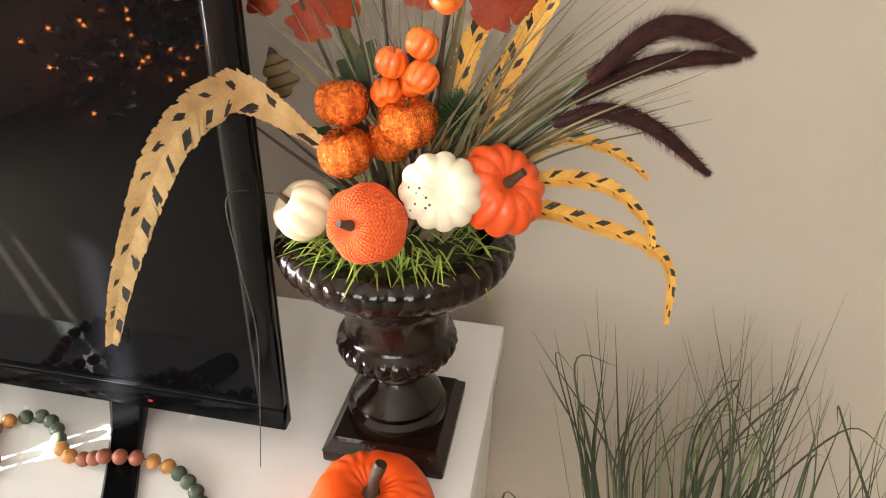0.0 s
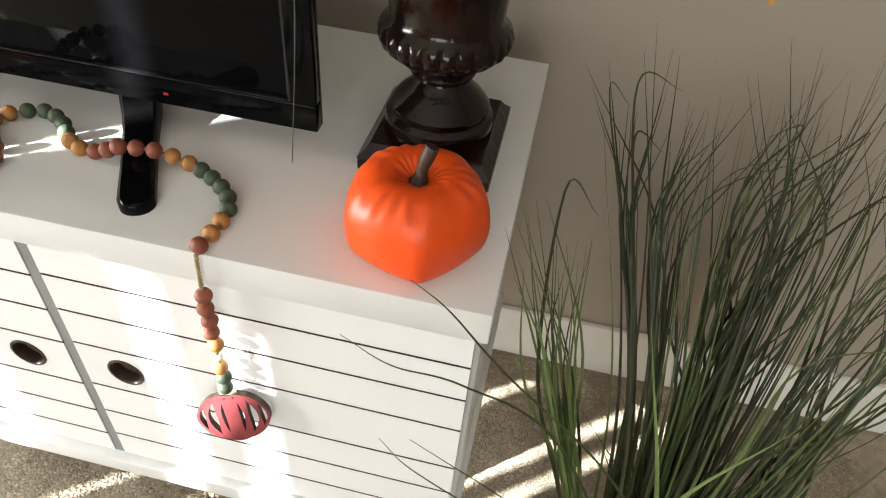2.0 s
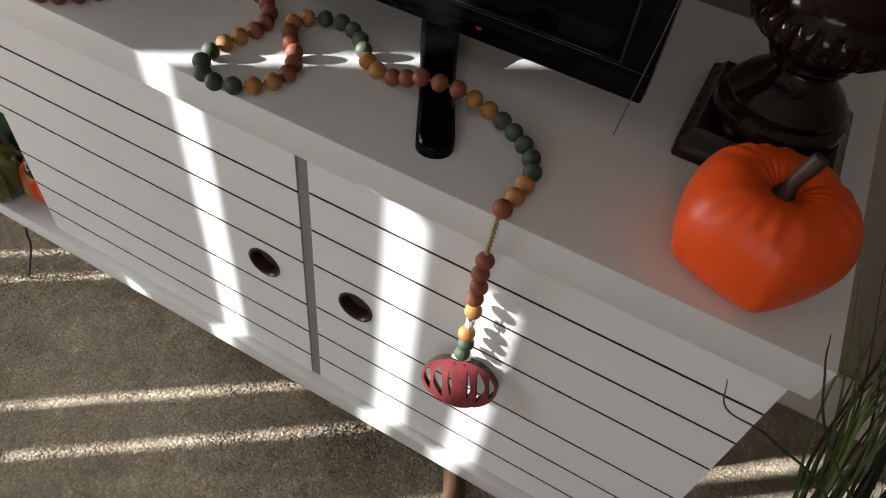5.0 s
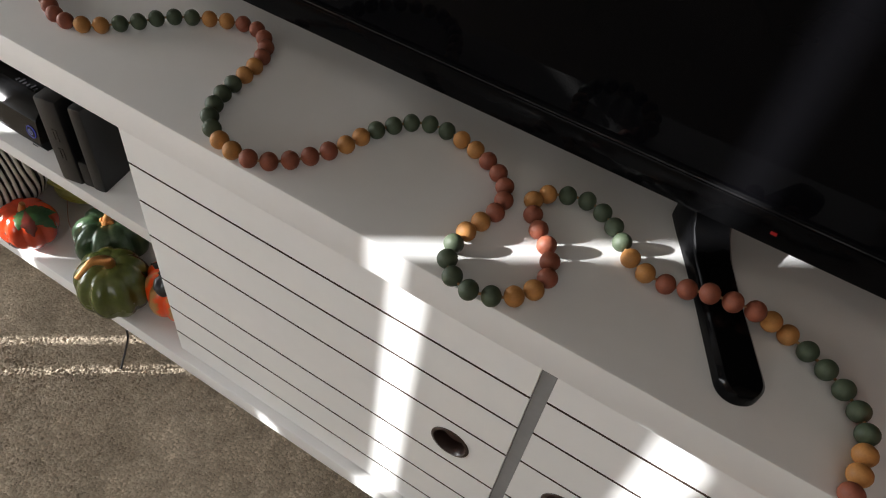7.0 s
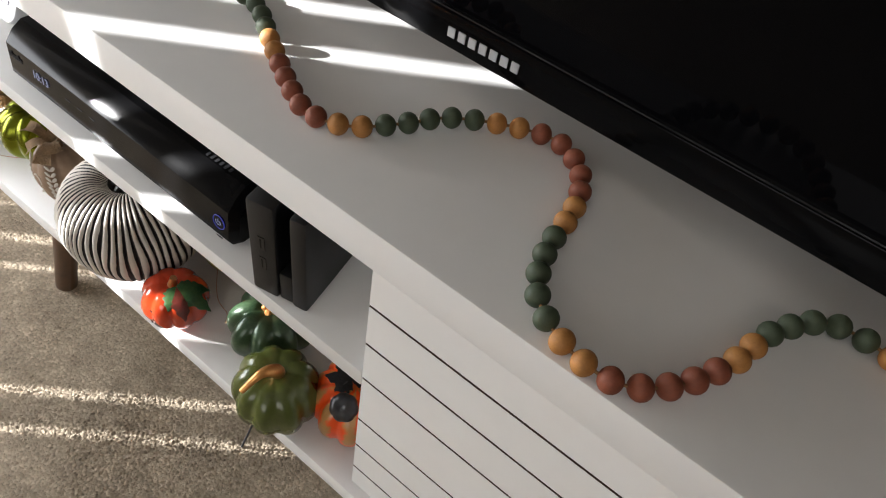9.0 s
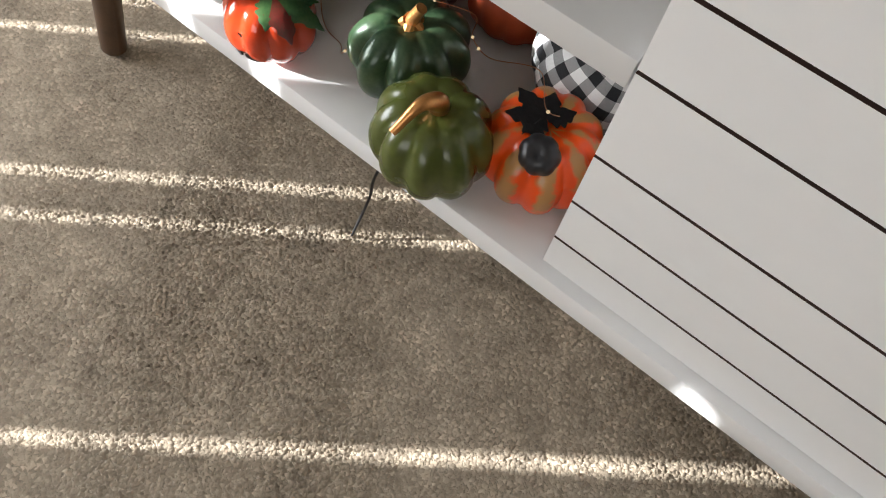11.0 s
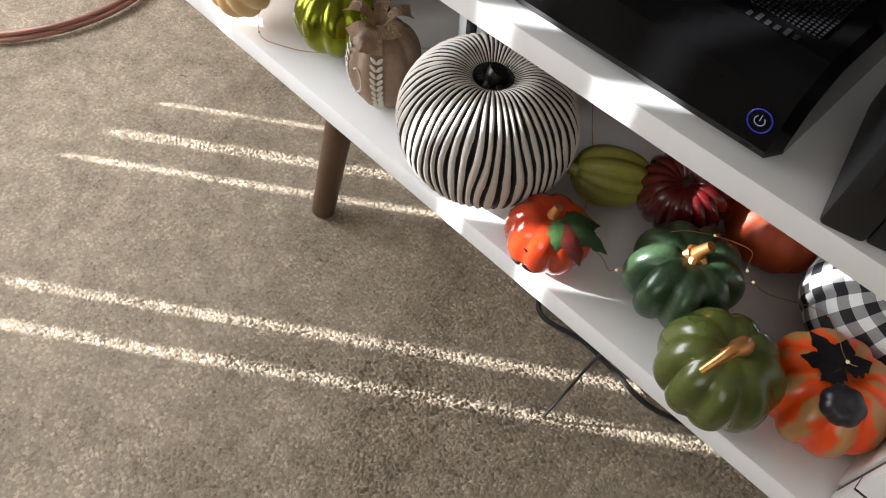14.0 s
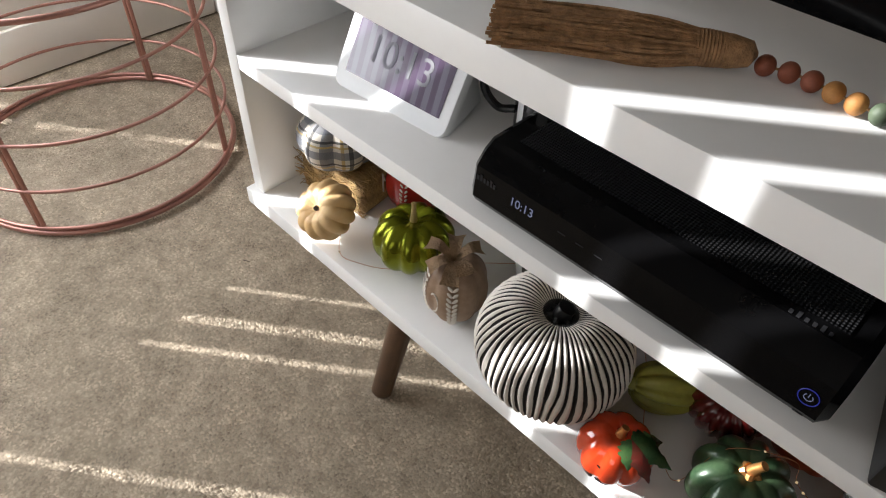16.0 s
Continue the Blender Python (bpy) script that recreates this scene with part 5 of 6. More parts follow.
# feathers with dark bars: many small barbs on a bent shaft
M_FEATH = mat("feather_ochre", (0.55, 0.25, 0.03), 0.7, vary=0.2, scale=70, color2=(0.70, 0.40, 0.08))
M_FEATT = mat("feather_tan", (0.40, 0.25, 0.095), 0.75, vary=0.25, scale=60, color2=(0.62, 0.42, 0.20))
M_FBAR = mat("feather_black", (0.02, 0.018, 0.015), 0.7, vary=0.4, scale=90)


def feather(pts, width, normal, bars, base, seed, label):
    rnd = random.Random(seed)
    path = spline(pts, 14)
    n = len(path)
    bm = bmesh.new()
    nm = Vector(normal).normalized()
    nb = n * 3
    for i in range(nb):
        s = (i + 0.5) / nb
        f = s * (n - 1)
        j = min(int(f), n - 2)
        p = path[j].lerp(path[j + 1], f - j)
        d = (path[j + 1] - path[j]).normalized()
        side = d.cross(nm).normalized()
        w = width * (min(1, 5 * s + 0.25)) * (1 - 0.75 * s ** 1.6) * rnd.uniform(0.85, 1.08)
        ph = (s * bars) % 1
        for sg in (-1, 1):
            dark = (0.30 < (ph + 0.22 * (sg > 0) + rnd.uniform(-0.05, 0.05)) % 1 < (0.60 if sg < 0 else 0.48))
            e = p + side * sg * w * 0.95 + d * w * 0.9 + nm * (0.0012 * rnd.uniform(-1, 1) + 0.12 * w)
            h = d * (width * 0.16)
            ins = side * sg * w * (0.24 if dark else 0.0)
            m2 = p.lerp(e, 0.86 if sg < 0 else 0.6)
            fs = []
            if dark:
                fs = [((p - h, p + h, p + side * sg * w * 0.22 + h, p + side * sg * w * 0.22 - h), 0), ((p + side * sg * w * 0.2 - h, p + side * sg * w * 0.2 + h, m2 + h, m2 - h), 1), ((m2 - h, m2 + h, e + h * 0.6, e - h * 0.6), 0)]
            else:
                fs = [((p - h, p + h, e + h * 0.6, e - h * 0.6), 0)]
            for quad, mi in fs:
                fc = bm.faces.new([bm.verts.new(q + nm * (0.0002 * (mi + rnd.random()))) for q in quad])
                fc.material_index = mi
    ob = part("feather", bm, [base, M_FBAR], arr, label, smooth=False)
    part("shaft", tube(path, lambda s: 0.0007 - 0.0005 * s, 6), base, ob, "thin feather shaft")
    return ob


feather([L(0.266, 0.135, 0.925), L(0.224, 0.110, 0.967), L(0.212, 0.080, 0.975), L(0.205, 0.045, 0.966), L(0.200, 0.022, 0.948), L(0.194, 0.004, 0.921), L(0.187, -0.010, 0.892), L(0.179, -0.018, 0.858)], 0.0150, (0.75, -0.6, 0.35), 11, M_FEATT, 1, "tan feather barred with black")
feather([L(0.380, 0.165, 0.890), L(0.420, 0.155, 0.912), L(0.460, 0.150, 0.912), L(0.490, 0.150, 0.888), L(0.498, 0.150, 0.862)], 0.0085, (0.1, -0.6, 1), 10, M_FEATH, 2, "golden feather barred with black")
feather([L(0.380, 0.160, 0.872), L(0.415, 0.152, 0.888), L(0.455, 0.150, 0.882), L(0.497, 0.150, 0.868), L(0.514, 0.150, 0.846), L(0.518, 0.150, 0.806)], 0.0090, (0.1, -0.6, 1), 11, M_FEATH, 3, "golden feather barred with black")
feather([L(0.372, 0.185, 0.890), L(0.420, 0.185, 0.930), L(0.460, 0.18, 0.928), L(0.488, 0.175, 0.912)], 0.0080, (0.1, -0.6, 1), 8, M_FEATH, 4, "golden feather barred with black")
feather([L(0.352, 0.175, 0.890), L(0.372, 0.172, 0.955), L(0.396, 0.170, 1.010), L(0.425, 0.168, 1.062)], 0.0125, (0.3, -1, 0.1), 8, M_FEATH, 5, "golden feather barred with black")
feather([L(0.335, 0.182, 0.890), L(0.350, 0.180, 0.980), L(0.375, 0.178, 1.025), L(0.430, 0.176, 1.046)], 0.0100, (0.2, -1, 0.2), 7, M_FEATH, 6, "golden feather barred with black")

# purple plumes: a tapered core set with fine hairs
M_PLUME = mat("purple_plume", (0.014, 0.004, 0.005), 0.85, vary=0.5, scale=120, color2=(0.050, 0.016, 0.013), spec=0.2)


def plume(pts, r, seed, hairs=900):
    rnd = random.Random(seed)
    path = spline(pts, 12)
    n = len(path)
    prof = lambda s: r * (0.25 + 0.75 * math.sin(math.pi * min(1, 0.12 + 0.88 * s)) ** 0.6)
    bm = tube(path, lambda s: prof(s) * 0.55, 10)
    for i in range(hairs):
        s = rnd.random()
        f = s * (n - 1)
        j = min(int(f), n - 2)
        d = (path[j + 1] - path[j]).normalized()
        o = d.orthogonal().normalized()
        o.rotate(Matrix.Rotation(rnd.uniform(0, 6.283), 3, d))
        p = path[j].lerp(path[j + 1], f - j) + o * prof(s) * 0.45
        e = p + (o * rnd.uniform(0.6, 1.0) + d * rnd.uniform(0.5, 1.1)) * prof(s) * 0.85
        q = d.cross(o) * 0.00028
        bm.faces.new([bm.verts.new(v) for v in (p - q, p + q, e)])
    part("plume", bm, M_PLUME, arr, "bristly dark purple grass plume")
    part("plume_stem", tube(spline([L(0.325, 0.175, 0.855), (Vector(pts[0]) + L(0.325, 0.175, 0.855)) / 2 + Vector((0, 0, 0.004)), pts[0]], 8), 0.0016, 6), M_GRASSD, arr, "thin green stem")


plume([L(0.438, 0.150, 0.986), L(0.472, 0.148, 1.020), L(0.500, 0.147, 1.022), L(0.531, 0.146, 1.010)], 0.0115, 1, 2600)
plume([L(0.430, 0.155, 0.970), L(0.465, 0.153, 0.994), L(0.500, 0.152, 1.004), L(0.526, 0.150, 1.006)], 0.0095, 2, 2400)
plume([L(0.418, 0.150, 0.955), L(0.450, 0.148, 0.967), L(0.484, 0.147, 0.958), L(0.523, 0.146, 0.930)], 0.0098, 3, 2400)

# blades and twigs that fan out of the urn
rnd = random.Random(33)
M_OLIVE = mat("olive_blade", (0.045, 0.045, 0.014), 0.6, vary=0.5, scale=25, color2=(0.10, 0.09, 0.03))
M_DRY = mat("dry_blade", (0.07, 0.045, 0.018), 0.6, vary=0.5, scale=25, color2=(0.15, 0.11, 0.045))
M_TWIG = mat("dark_twig", (0.035, 0.03, 0.018), 0.6, vary=0.4, scale=40)
for i in range(84):
    right = i % 3 != 0
    ax = rnd.uniform(0.05, 0.20) if right else rnd.uniform(-0.12, 0.06)
    tz = rnd.uniform(0.98, 1.06) - 0.30 * max(ax - 0.12, 0) if right else rnd.uniform(1.02, 1.10)
    base = L(0.318 + rnd.uniform(-0.025, 0.03), 0.172 + rnd.uniform(-0.02, 0.02), 0.85)
    tip = L(0.318 + ax, 0.175 + rnd.uniform(-0.05, 0.02), tz)
    mid = base.lerp(tip, 0.5) + Vector((-0.05 * ax, 0, 0.012 + 0.02 * abs(ax)))
    w = rnd.uniform(0.0007, 0.0019)
    bm = ribbon(bmesh.new(), spline([base, mid, tip], 8), lambda s, w=w: w * (1.05 - s), (0, -1, 0.2), 0.3)
    part("grass_blade", bm, M_OLIVE if i % 2 else M_DRY, arr, "dark olive grass blade" if i % 2 else "brown-green dry blade")
for i, tip in enumerate(((0.440, 0.165, 0.990), (0.455, 0.160, 0.965), (0.425, 0.172, 1.010), (0.400, 0.175, 1.030), (0.470, 0.160, 1.005), (0.352, 0.178, 1.045), (0.246, 0.168, 1.045), (0.228, 0.160, 0.985))):
    base, tip = L(0.318, 0.176, 0.86), L(*tip)
    bm = ribbon(bmesh.new(), spline([base, base.lerp(tip, 0.5) + Vector((0.004, 0, 0.010)), tip], 8), lambda s: 0.0042 * math.sin(math.pi * min(1, 0.25 + 0.75 * s)) ** 0.8 + 0.0003, (0.1, -1, 0.3), 0.4)
    part("strap_leaf", bm, M_DRY if i % 3 else M_OLIVE, arr, "broad dry brown strap leaf")
for tip in ((0.222, 0.165, 1.06), (0.246, 0.17, 1.06), (0.205, 0.15, 0.965), (0.215, 0.16, 0.93), (0.262, 0.17, 1.08), (0.290, 0.17, 1.09), (0.352, 0.17, 1.08), (0.20, 0.135, 0.945)):
    tip = L(*tip)
    base = L(0.300, 0.170, 0.86)
    part("twig", tube(spline([base, base.lerp(tip, 0.5) + Vector((0.004, 0, -0.006)), tip], 8), lambda s: 0.0026 - 0.0018 * s, 6), M_TWIG, arr, "dark olive twig")
strand = spline([L(0.215, 0.140, 0.885), L(0.200, 0.100, 0.900), L(0.205, 0.090, 0.860), L(0.215, 0.085, 0.800), L(0.214, 0.080, 0.745), L(0.207, 0.075, 0.660)], 10)
part("loose_strand", tube(strand, 0.0004, 5), M_GRASSD, arr, "long loose dark strand")

M_LGREEN = mat("leaf_green", (0.035, 0.065, 0.018), 0.55, vary=0.5, scale=50, bump=0.3, bump_scale=200)
M_LBROWN = mat("leaf_plaid", (0.22, 0.15, 0.065), 0.6, vary=0.3, scale=60, bump=0.3, bump_scale=200)
_t = M_LBROWN.node_tree
_co = _t.nodes.new("ShaderNodeTexCoord")
_s = _t.nodes.new("ShaderNodeSeparateXYZ")
_t.links.new(_co.outputs["Object"], _s.inputs[0])
paint_mix(M_LBROWN, math_node(_t, "MAXIMUM", stripe(_t, _s.outputs[0], 130.0, 0.2), stripe(_t, _s.outputs[2], 110.0, 0.2)), (0.05, 0.03, 0.015))
M_LRED = mat("leaf_red", (0.28, 0.022, 0.006), 0.6, vary=0.35, scale=40, bump=0.4, bump_scale=150, color2=(0.50, 0.085, 0.015))
for c, ln, wd, rot, m, lab in (((0.268, 0.165, 0.962), 0.040, 0.020, (90, -60, 0), M_LGREEN, "green leaf"), ((0.292, 0.17, 0.965), 0.034, 0.016, (80, -40, 20), M_LGREEN, "green leaf"),
                               ((0.268, 0.16, 0.915), 0.034, 0.017, (70, 200, 0), M_LGREEN, "green leaf"), ((0.225, 0.155, 0.955), 0.036, 0.018, (90, -110, 0), M_LBROWN, "beige checked leaf"),
                               ((0.240, 0.16, 0.995), 0.034, 0.022, (80, -75, 10), M_LRED, "rust red silk leaf"), ((0.218, 0.16, 1.012), 0.036, 0.022, (80, -120, 10), M_LRED, "rust red silk leaf"),
                               ((0.255, 0.16, 1.010), 0.036, 0.022, (100, -40, 10), M_LRED, "rust red silk leaf"), ((0.360, 0.17, 1.012), 0.040, 0.024, (90, -50, 0), M_LRED, "rust red silk leaf"),
                               ((0.330, 0.17, 1.020), 0.036, 0.022, (90, -110, 10), M_LRED, "rust red silk leaf"), ((0.375, 0.17, 1.025), 0.034, 0.020, (100, -10, 0), M_LRED, "rust red silk leaf")):
    bm = leaf_mesh(ln, wd, 3, None, None, 0.25)
    bmesh.ops.solidify(bm, geom=bm.faces[:], thickness=0.0004)
    part("leaf", bm, m, arr, lab).matrix_basis = Matrix.Translation(L(*c)) @ pose(0, 0, 0, *rot)
bm = bmesh.new()
rnd = random.Random(41)
for i in range(420):
    d = Vector((rnd.gauss(0, 1), rnd.gauss(0, 1), rnd.gauss(0.2, 1))).normalized()
    tube([L(0.350, 0.172, 0.945) + d * 0.006, L(0.350, 0.172, 0.945) + d * rnd.uniform(0.017, 0.023)], lambda s: 0.0010 - 0.0007 * s, 4, bm)
part("pompom", bm, M_LGREEN, arr, "spiky dark green ball")

# ---- tall artificial grass in a pot on the floor ----
PX, PY = 0.584, 0.050
plant = thing("grass_plant", (PX, PY, 0), "tall artificial onion grass in a white pot on the carpet", "plant")
part("pot", lathe([(0.080, 0.0), (0.088, 0.004), (0.104, 0.07), (0.112, 0.095), (0.114, 0.105), (0.111, 0.108), (0.105, 0.105), (0.099, 0.08)], 56, close=False), mat("pot_white", (0.74, 0.73, 0.71), 0.3, vary=0.05, scale=20), plant)
part("pot_liner", lathe([(0.004, 0.080), (0.098, 0.081), (0.1045, 0.1045), (0.1035, 0.1045)], 48, close=False), M_PORT, plant, "black soil in the pot")
rnd = random.Random(17)
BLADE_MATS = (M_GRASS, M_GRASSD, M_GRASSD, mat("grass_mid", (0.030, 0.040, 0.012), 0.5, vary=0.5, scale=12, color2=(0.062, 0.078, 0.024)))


def blade(kind, path, width, normal):
    part("blade", ribbon(bmesh.new(), path, width, normal, 0.35), BLADE_MATS[kind], plant)


BENT = (((-0.248, -0.180, 0.649), (-0.236, -0.140, 0.550), (-0.189, -0.100, 0.438), (-0.112, -0.060, 0.313), (-0.031, -0.020, 0.231)),
        ((-0.233, -0.170, 0.638), (-0.189, -0.120, 0.517), (-0.111, -0.070, 0.372), (-0.017, -0.020, 0.227)),
        ((-0.238, -0.240, 0.611), (-0.204, -0.192, 0.500), (-0.155, -0.145, 0.399), (-0.102, -0.097, 0.340), (-0.055, -0.050, 0.310)),
        ((-0.275, -0.160, 0.705), (-0.255, -0.125, 0.640), (-0.213, -0.090, 0.587), (-0.138, -0.055, 0.497), (-0.048, -0.020, 0.278)),
        ((-0.246, -0.130, 0.724), (-0.226, -0.102, 0.673), (-0.185, -0.075, 0.590), (-0.087, -0.048, 0.455), (-0.020, -0.020, 0.301)))


def clump(n, base, way, tips, fan, width, kinds, jitter=0.006):
    """A bunch of blades that share a trunk and part towards their tips; places in the room."""
    for i in range(n):
        jit = lambda q: Vector((rnd.gauss(0, q), rnd.gauss(0, q), rnd.gauss(0, q)))
        tip = Vector(tips[i % len(tips)]) + jit(fan)
        tip.y = min(tip.y, 0.455)
        pts = [Vector(base) + Vector((rnd.uniform(-0.02, 0.02), rnd.uniform(-0.02, 0.02), 0))] + [Vector(q) + jit(jitter * (k + 1)) for k, q in enumerate(way)]
        cut = rnd.uniform(0.72, 1.0)
        pts.append(pts[-1].lerp(tip, cut) + jit(0.004))
        if rnd.random() < 0.05:
            pts.append(pts[-1] + Vector((rnd.uniform(-0.05, 0.05), rnd.uniform(-0.02, 0.02), -0.01)))
        for q in pts:
            # beside the console, not through it
            if q.z < 0.64 and q.y > -0.02:
                q.x = max(q.x, 0.388)
        pts = [q - Vector((PX, PY, 0)) for q in pts]
        w = width * rnd.uniform(0.6, 1.2)
        blade(kinds[i % len(kinds)], spline(pts, 7), lambda s, w=w: w * (1 - s ** 1.5) * min(1, 0.6 + 2 * s) + 0.00012, Vector((rnd.uniform(-0.6, 0.6), -1, rnd.uniform(0, 0.5))))


# light green upright bunch beside the console
clump(24, (0.548, 0.040, 0.085), ((0.492, 0.046, 0.32), (0.438, 0.040, 0.52)), ((0.403, 0.022, 0.70), (0.418, 0.05, 0.68), (0.400, 0.06, 0.66)), 0.014, 0.0022, (0, 0, 3, 0, 1), 0.007)
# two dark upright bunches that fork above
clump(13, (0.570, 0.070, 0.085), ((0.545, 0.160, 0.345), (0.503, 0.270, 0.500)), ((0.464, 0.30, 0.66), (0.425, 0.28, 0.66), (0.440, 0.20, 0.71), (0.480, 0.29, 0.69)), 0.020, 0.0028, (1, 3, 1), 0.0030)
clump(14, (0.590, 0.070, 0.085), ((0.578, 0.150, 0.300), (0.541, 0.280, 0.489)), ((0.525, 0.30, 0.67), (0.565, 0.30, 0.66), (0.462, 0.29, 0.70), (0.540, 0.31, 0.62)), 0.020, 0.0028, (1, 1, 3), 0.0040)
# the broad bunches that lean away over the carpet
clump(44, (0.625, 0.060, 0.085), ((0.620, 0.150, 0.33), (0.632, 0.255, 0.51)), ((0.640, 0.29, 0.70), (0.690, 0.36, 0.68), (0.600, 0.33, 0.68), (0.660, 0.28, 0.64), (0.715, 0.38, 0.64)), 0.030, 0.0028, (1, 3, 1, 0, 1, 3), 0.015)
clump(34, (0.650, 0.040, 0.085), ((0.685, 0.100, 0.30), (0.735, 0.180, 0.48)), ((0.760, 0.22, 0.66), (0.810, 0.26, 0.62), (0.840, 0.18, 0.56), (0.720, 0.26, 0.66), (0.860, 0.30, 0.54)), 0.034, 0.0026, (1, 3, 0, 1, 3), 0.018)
# single straight blades, and short ones that fill the pot
for i in range(62):
    x = rnd.uniform(0.43, 0.80)
    tip = Vector((x, rnd.uniform(0.10, 0.40), rnd.uniform(0.54, 0.71)))
    base = Vector((0.55 + 0.25 * (x - 0.43), rnd.uniform(0.0, 0.10), 0.085))
    mid = base.lerp(tip, 0.5) + Vector((0.10 * (0.6 - x), -0.035, 0.03))
    w = rnd.uniform(0.0012, 0.0026)
    blade((1, 3, 1, 0)[i % 4], spline([q - Vector((PX, PY, 0)) for q in (base, mid, tip)], 9), lambda s, w=w: w * (1 - s ** 1.5) + 0.00012, Vector((rnd.uniform(-0.6, 0.6), -1, 0.2)))
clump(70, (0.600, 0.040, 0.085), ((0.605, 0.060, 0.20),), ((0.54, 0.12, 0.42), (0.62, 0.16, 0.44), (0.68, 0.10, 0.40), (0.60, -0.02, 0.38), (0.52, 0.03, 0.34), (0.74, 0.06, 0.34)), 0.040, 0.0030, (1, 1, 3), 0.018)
# a tall pale blade and long bent ones
clump(2, (0.600, 0.020, 0.085), ((0.560, 0.010, 0.38),), ((0.483, 0.002, 0.665), (0.640, 0.02, 0.60)), 0.004, 0.0034, (0,), 0.004)
for pts in BENT:
    blade(3, spline([(0.0, -0.01, 0.09)] + list(reversed(pts)), 10), lambda s: 0.0013 * (1 - s ** 1.5) + 0.0002, (0.2, -1, 0.4))

# ---- wire basket ----
basket = thing("wire_basket", (-1.79, 0.0, 0), "round rose-gold wire basket standing on the carpet", "basket")
for i, (z, r) in enumerate(((0.006, 0.0055), (0.016, 0.0035), (0.098, 0.0030), (0.190, 0.0030), (0.290, 0.0030), (0.390, 0.0045))):
    bm = tube([(0.25 * math.cos(2 * math.pi * k / 72), 0.25 * math.sin(2 * math.pi * k / 72), z) for k in range(73)], r, 10)
    part("ring", bm, M_ROSE, basket)
for a in (-50, 40, 130, 220):
    for da in (0.0, 1.8):
        c, s = math.cos(math.radians(a + da)), math.sin(math.radians(a + da))
        part("rod", tube([(0.2465 * c, 0.2465 * s, 0.003), (0.2465 * c, 0.2465 * s, 0.390)], 0.0042, 10), M_ROSE, basket)

# ---- cables under the console ----
M_CABLE = mat("cable_black", (0.012, 0.012, 0.013), 0.45)
cable = thing("cable", (0, 0, 0), "loose black cable ends hanging under the console", "cable")
part("lead", tube(spline([(-0.594, 0.022, 0.003), (-0.588, 0.045, 0.06), (-0.581, 0.058, 0.12), (-0.561, 0.148, 0.236)], 8), 0.0016, 8), M_CABLE, cable)
cable = thing("cable", (0, 0, 0), "black power cable looped on the carpet under the console", "cable")
part("lead", tube(spline([(-0.720, 0.18, 0.006), (-0.686, 0.119, 0.006), (-0.622, 0.126, 0.008), (-0.571, 0.122, 0.008), (-0.513, 0.120, 0.006), (-0.42, 0.16, 0.006)], 10), 0.0032, 8), M_CABLE, cable)
crumb = thing("twig_crumb", (-1.335, 0.026, 0.0015), "tiny dark twig lying on the carpet", "twig")
part("twig", tube([(-0.006, -0.002, 0), (0.001, 0.0, 0.002), (0.006, 0.003, 0.001)], 0.0008, 6), M_STEM, crumb)

# ---- lit greenery in the far corner, seen in the television's screen ----
corner = thing("lit_greenery", (-1.85, -2.8, 0), "greenery silvered to give glints, with small orange lights on the carpet", "garland")
rnd = random.Random(77)
bm = bmesh.new()
for i in range(420):
    c = Vector((rnd.uniform(-0.2, 0.25), rnd.uniform(-0.6, 0.7), rnd.uniform(0.0, 0.42)))
    leaf_mesh(rnd.uniform(0.05, 0.09), 0.018, 2, bm, Matrix.Translation(c) @ pose(0, 0, 0, rnd.uniform(0, 360), rnd.uniform(-60, 60), rnd.uniform(0, 360)), 0.3)
# Leaves made of silver metal to add white glints to the screen's reflection.
part("foliage", bm, mat("glint_leaf", (0.55, 0.56, 0.58), 0.22, metal=0.9, vary=0.3, scale=20), corner)
M_OBULB = glow("orange_bulb", (1.0, 0.26, 0.05), 13.0)
bm = bmesh.new()
bmesh.ops.create_uvsphere(bm, u_segments=10, v_segments=8, radius=0.0065)
me = finish("bulb", bm, M_OBULB)
for i in range(34):
    ob = new("bulb", me)
    ob.parent = corner
    ob.matrix_basis = pose(rnd.uniform(-0.2, 0.28), rnd.uniform(-0.6, 0.7), rnd.uniform(0.03, 0.44))

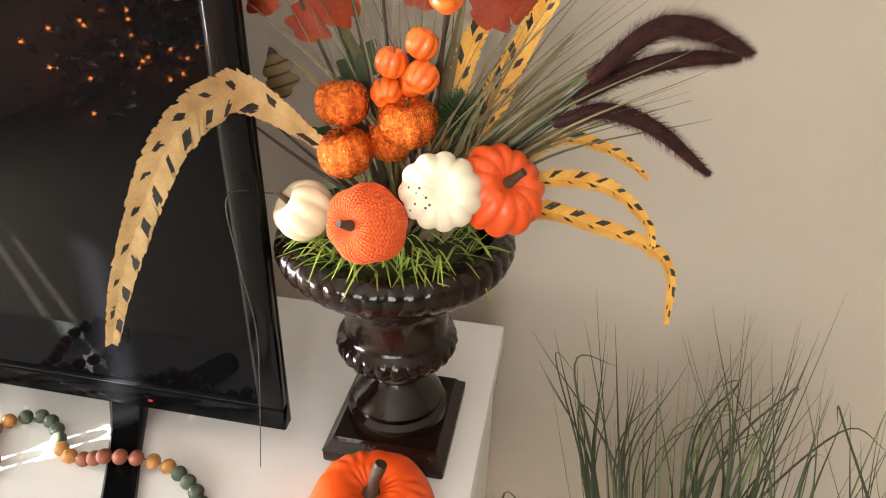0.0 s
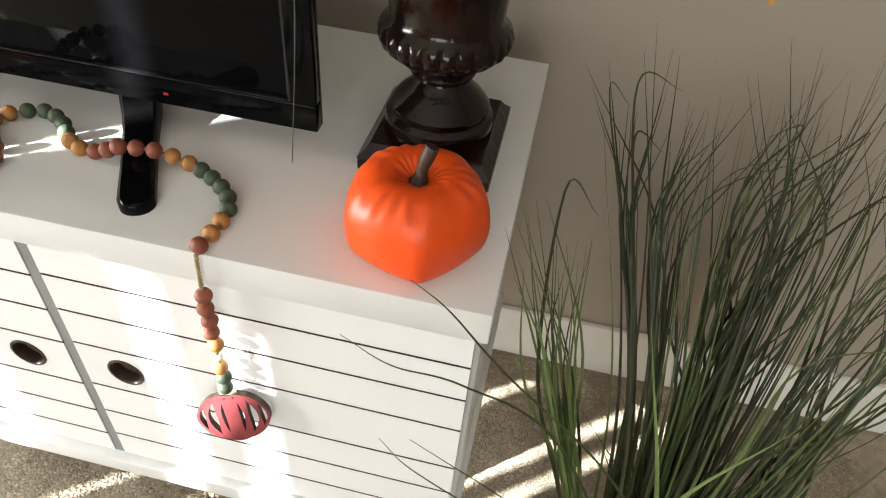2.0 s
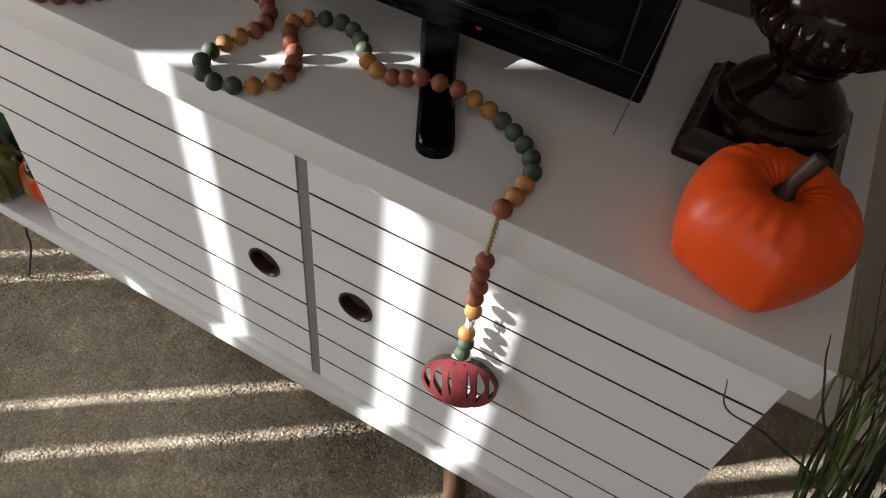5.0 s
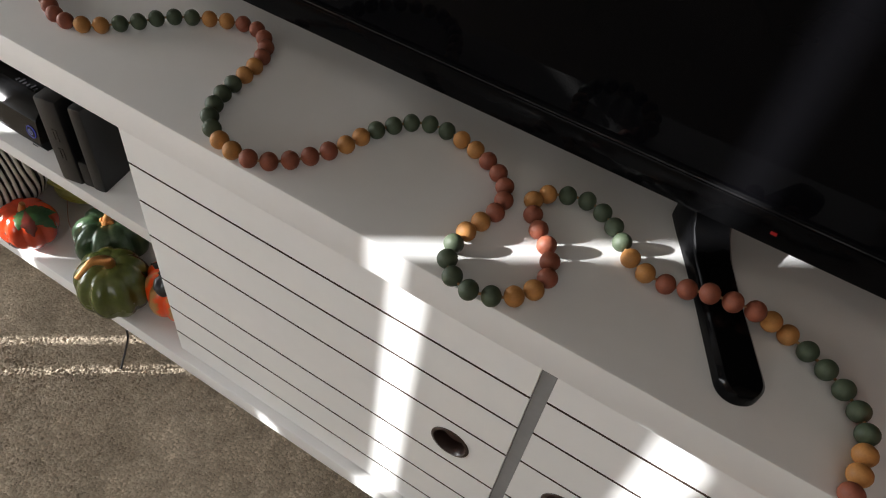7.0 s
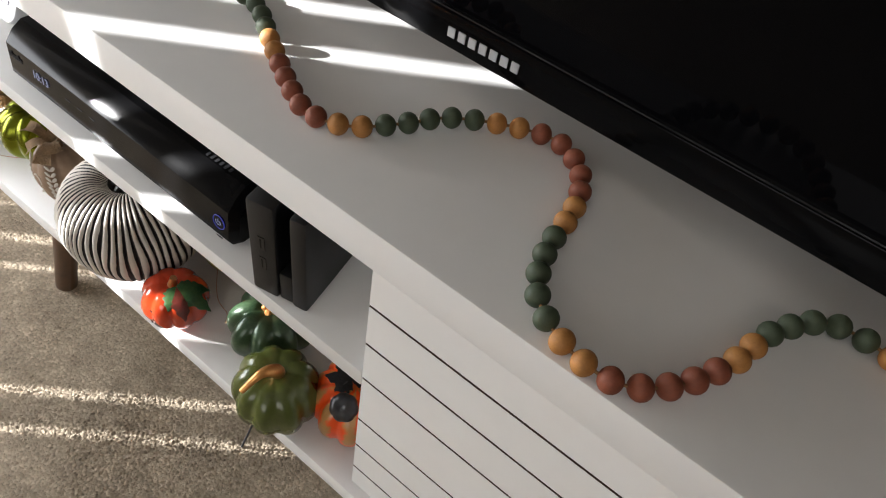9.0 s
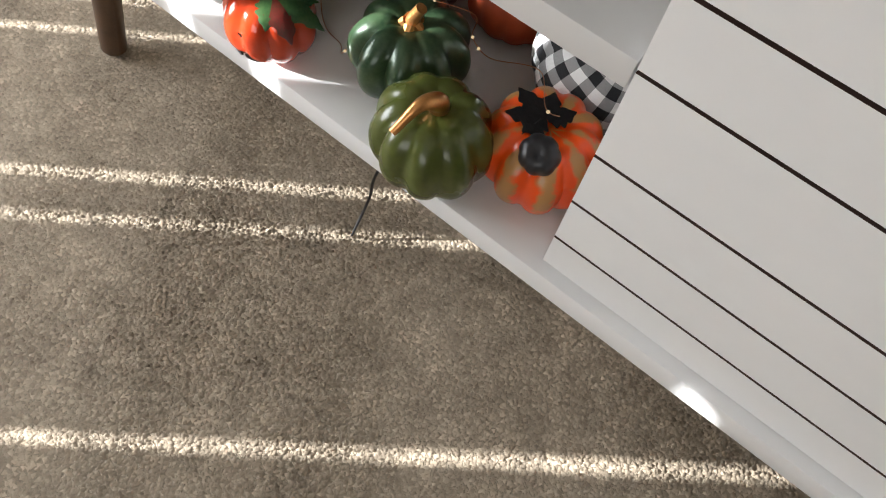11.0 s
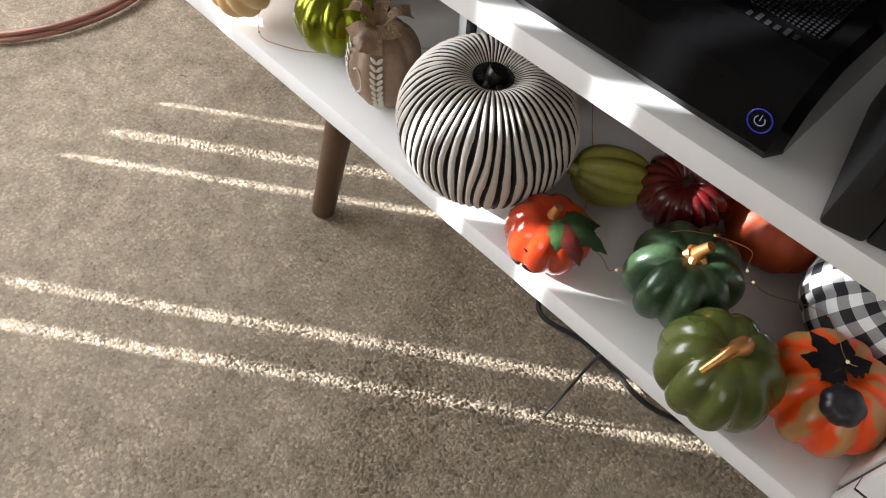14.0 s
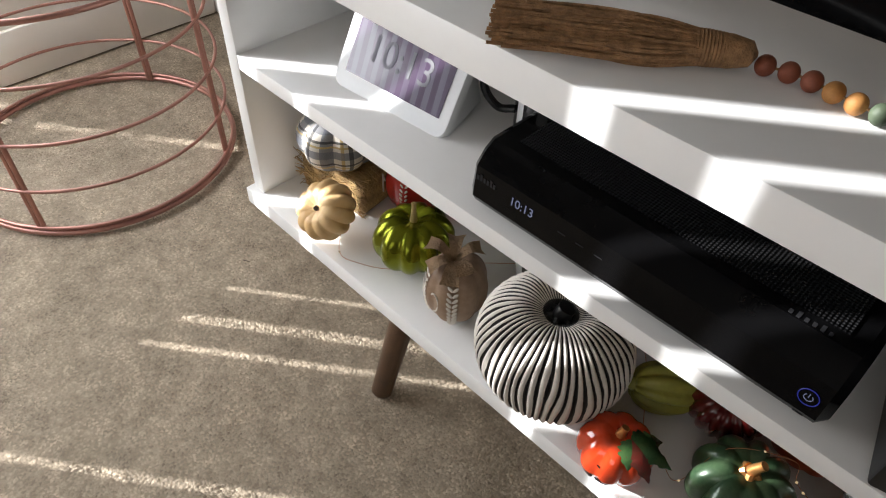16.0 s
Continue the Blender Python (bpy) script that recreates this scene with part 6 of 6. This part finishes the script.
# ---- carpet pile near the console ----
def carpet_pile(name, x0, x1, y0, y1, pitch, material):
    rs = np.random.RandomState(4)
    gx, gy = np.meshgrid(np.arange(x0, x1, pitch), np.arange(y0, y1, pitch))
    n = gx.size
    cx = gx.ravel() + rs.uniform(-0.45, 0.45, n) * pitch
    cy = gy.ravel() + rs.uniform(-0.45, 0.45, n) * pitch
    big = np.sin(cx * 9 + 2 * np.sin(cy * 7)) * np.sin(cy * 11 + 1.5 * np.sin(cx * 5))
    h = rs.uniform(0.0030, 0.0046, n) + 0.0004 * big
    lean_a = rs.uniform(0, 6.283, n)
    lean = rs.uniform(0, 0.0022, n)
    nap_x = 0.0012 * np.sin(cx * 6.1 + 2.2 * np.sin(cy * 4.3)) + 0.0006 * np.sin(cx * 31 + 17 * cy)
    nap_y = 0.0012 * np.cos(cy * 7.3 + 1.9 * np.sin(cx * 5.1)) + 0.0006 * np.sin(cy * 37 - 23 * cx)
    v = np.zeros((n, 4, 3), dtype=np.float32)
    rad = pitch * rs.uniform(0.90, 1.15, n)
    for k in range(3):
        a = lean_a + 2.094 * k
        v[:, k, 0], v[:, k, 1], v[:, k, 2] = cx + rad * np.cos(a), cy + rad * np.sin(a), -0.0045
    v[:, 3, 0], v[:, 3, 1], v[:, 3, 2] = cx + lean * np.cos(lean_a * 1.7) + nap_x, cy + lean * np.sin(lean_a * 1.7) + nap_y, h * 0.55 - 0.0045
    base = (np.arange(n) * 4)[:, None, None]
    f = base + np.array([[0, 1, 3], [1, 2, 3], [2, 0, 3]])[None]
    me = bpy.data.meshes.new(name)
    me.from_pydata(v.reshape(-1, 3).tolist(), [], f.reshape(-1, 3).tolist())
    me.materials.append(material)
    me.shade_smooth()
    ob = new(name, me)
    return tagged(ob, "short beige carpet tufts with flecks of brown", "carpet", kind="stuff")


M_PILE = mat("carpet_pile", (0.395, 0.325, 0.243), 0.9, vary=0.34, scale=25, spec=0.1)
_t = M_PILE.node_tree
_g = _t.nodes.new("ShaderNodeNewGeometry")
_h = _t.nodes.new("ShaderNodeHueSaturation")
_b = _t.nodes["Principled BSDF"]
_src = _b.inputs["Base Color"].links[0].from_socket
_v = math_node(_t, "MULTIPLY_ADD", _g.outputs["Random Per Island"], 0.46, 0.76)
_t.links.new(_v, _h.inputs["Value"])
_t.links.new(_src, _h.inputs["Color"])
_t.links.new(_h.outputs[0], _b.inputs["Base Color"])
_tr = _t.nodes.new("ShaderNodeBsdfTranslucent")
_ms = _t.nodes.new("ShaderNodeMixShader")
_ms.inputs["Fac"].default_value = 0.14
_t.links.new(_h.outputs[0], _tr.inputs["Color"])
_t.links.new(_b.outputs[0], _ms.inputs[1])
_t.links.new(_tr.outputs[0], _ms.inputs[2])
_t.links.new(_ms.outputs[0], _t.nodes["Material Output"].inputs["Surface"])
carpet_pile("carpet_pile", -2.14, 1.0, -0.75, 0.47, 0.0043, M_PILE)
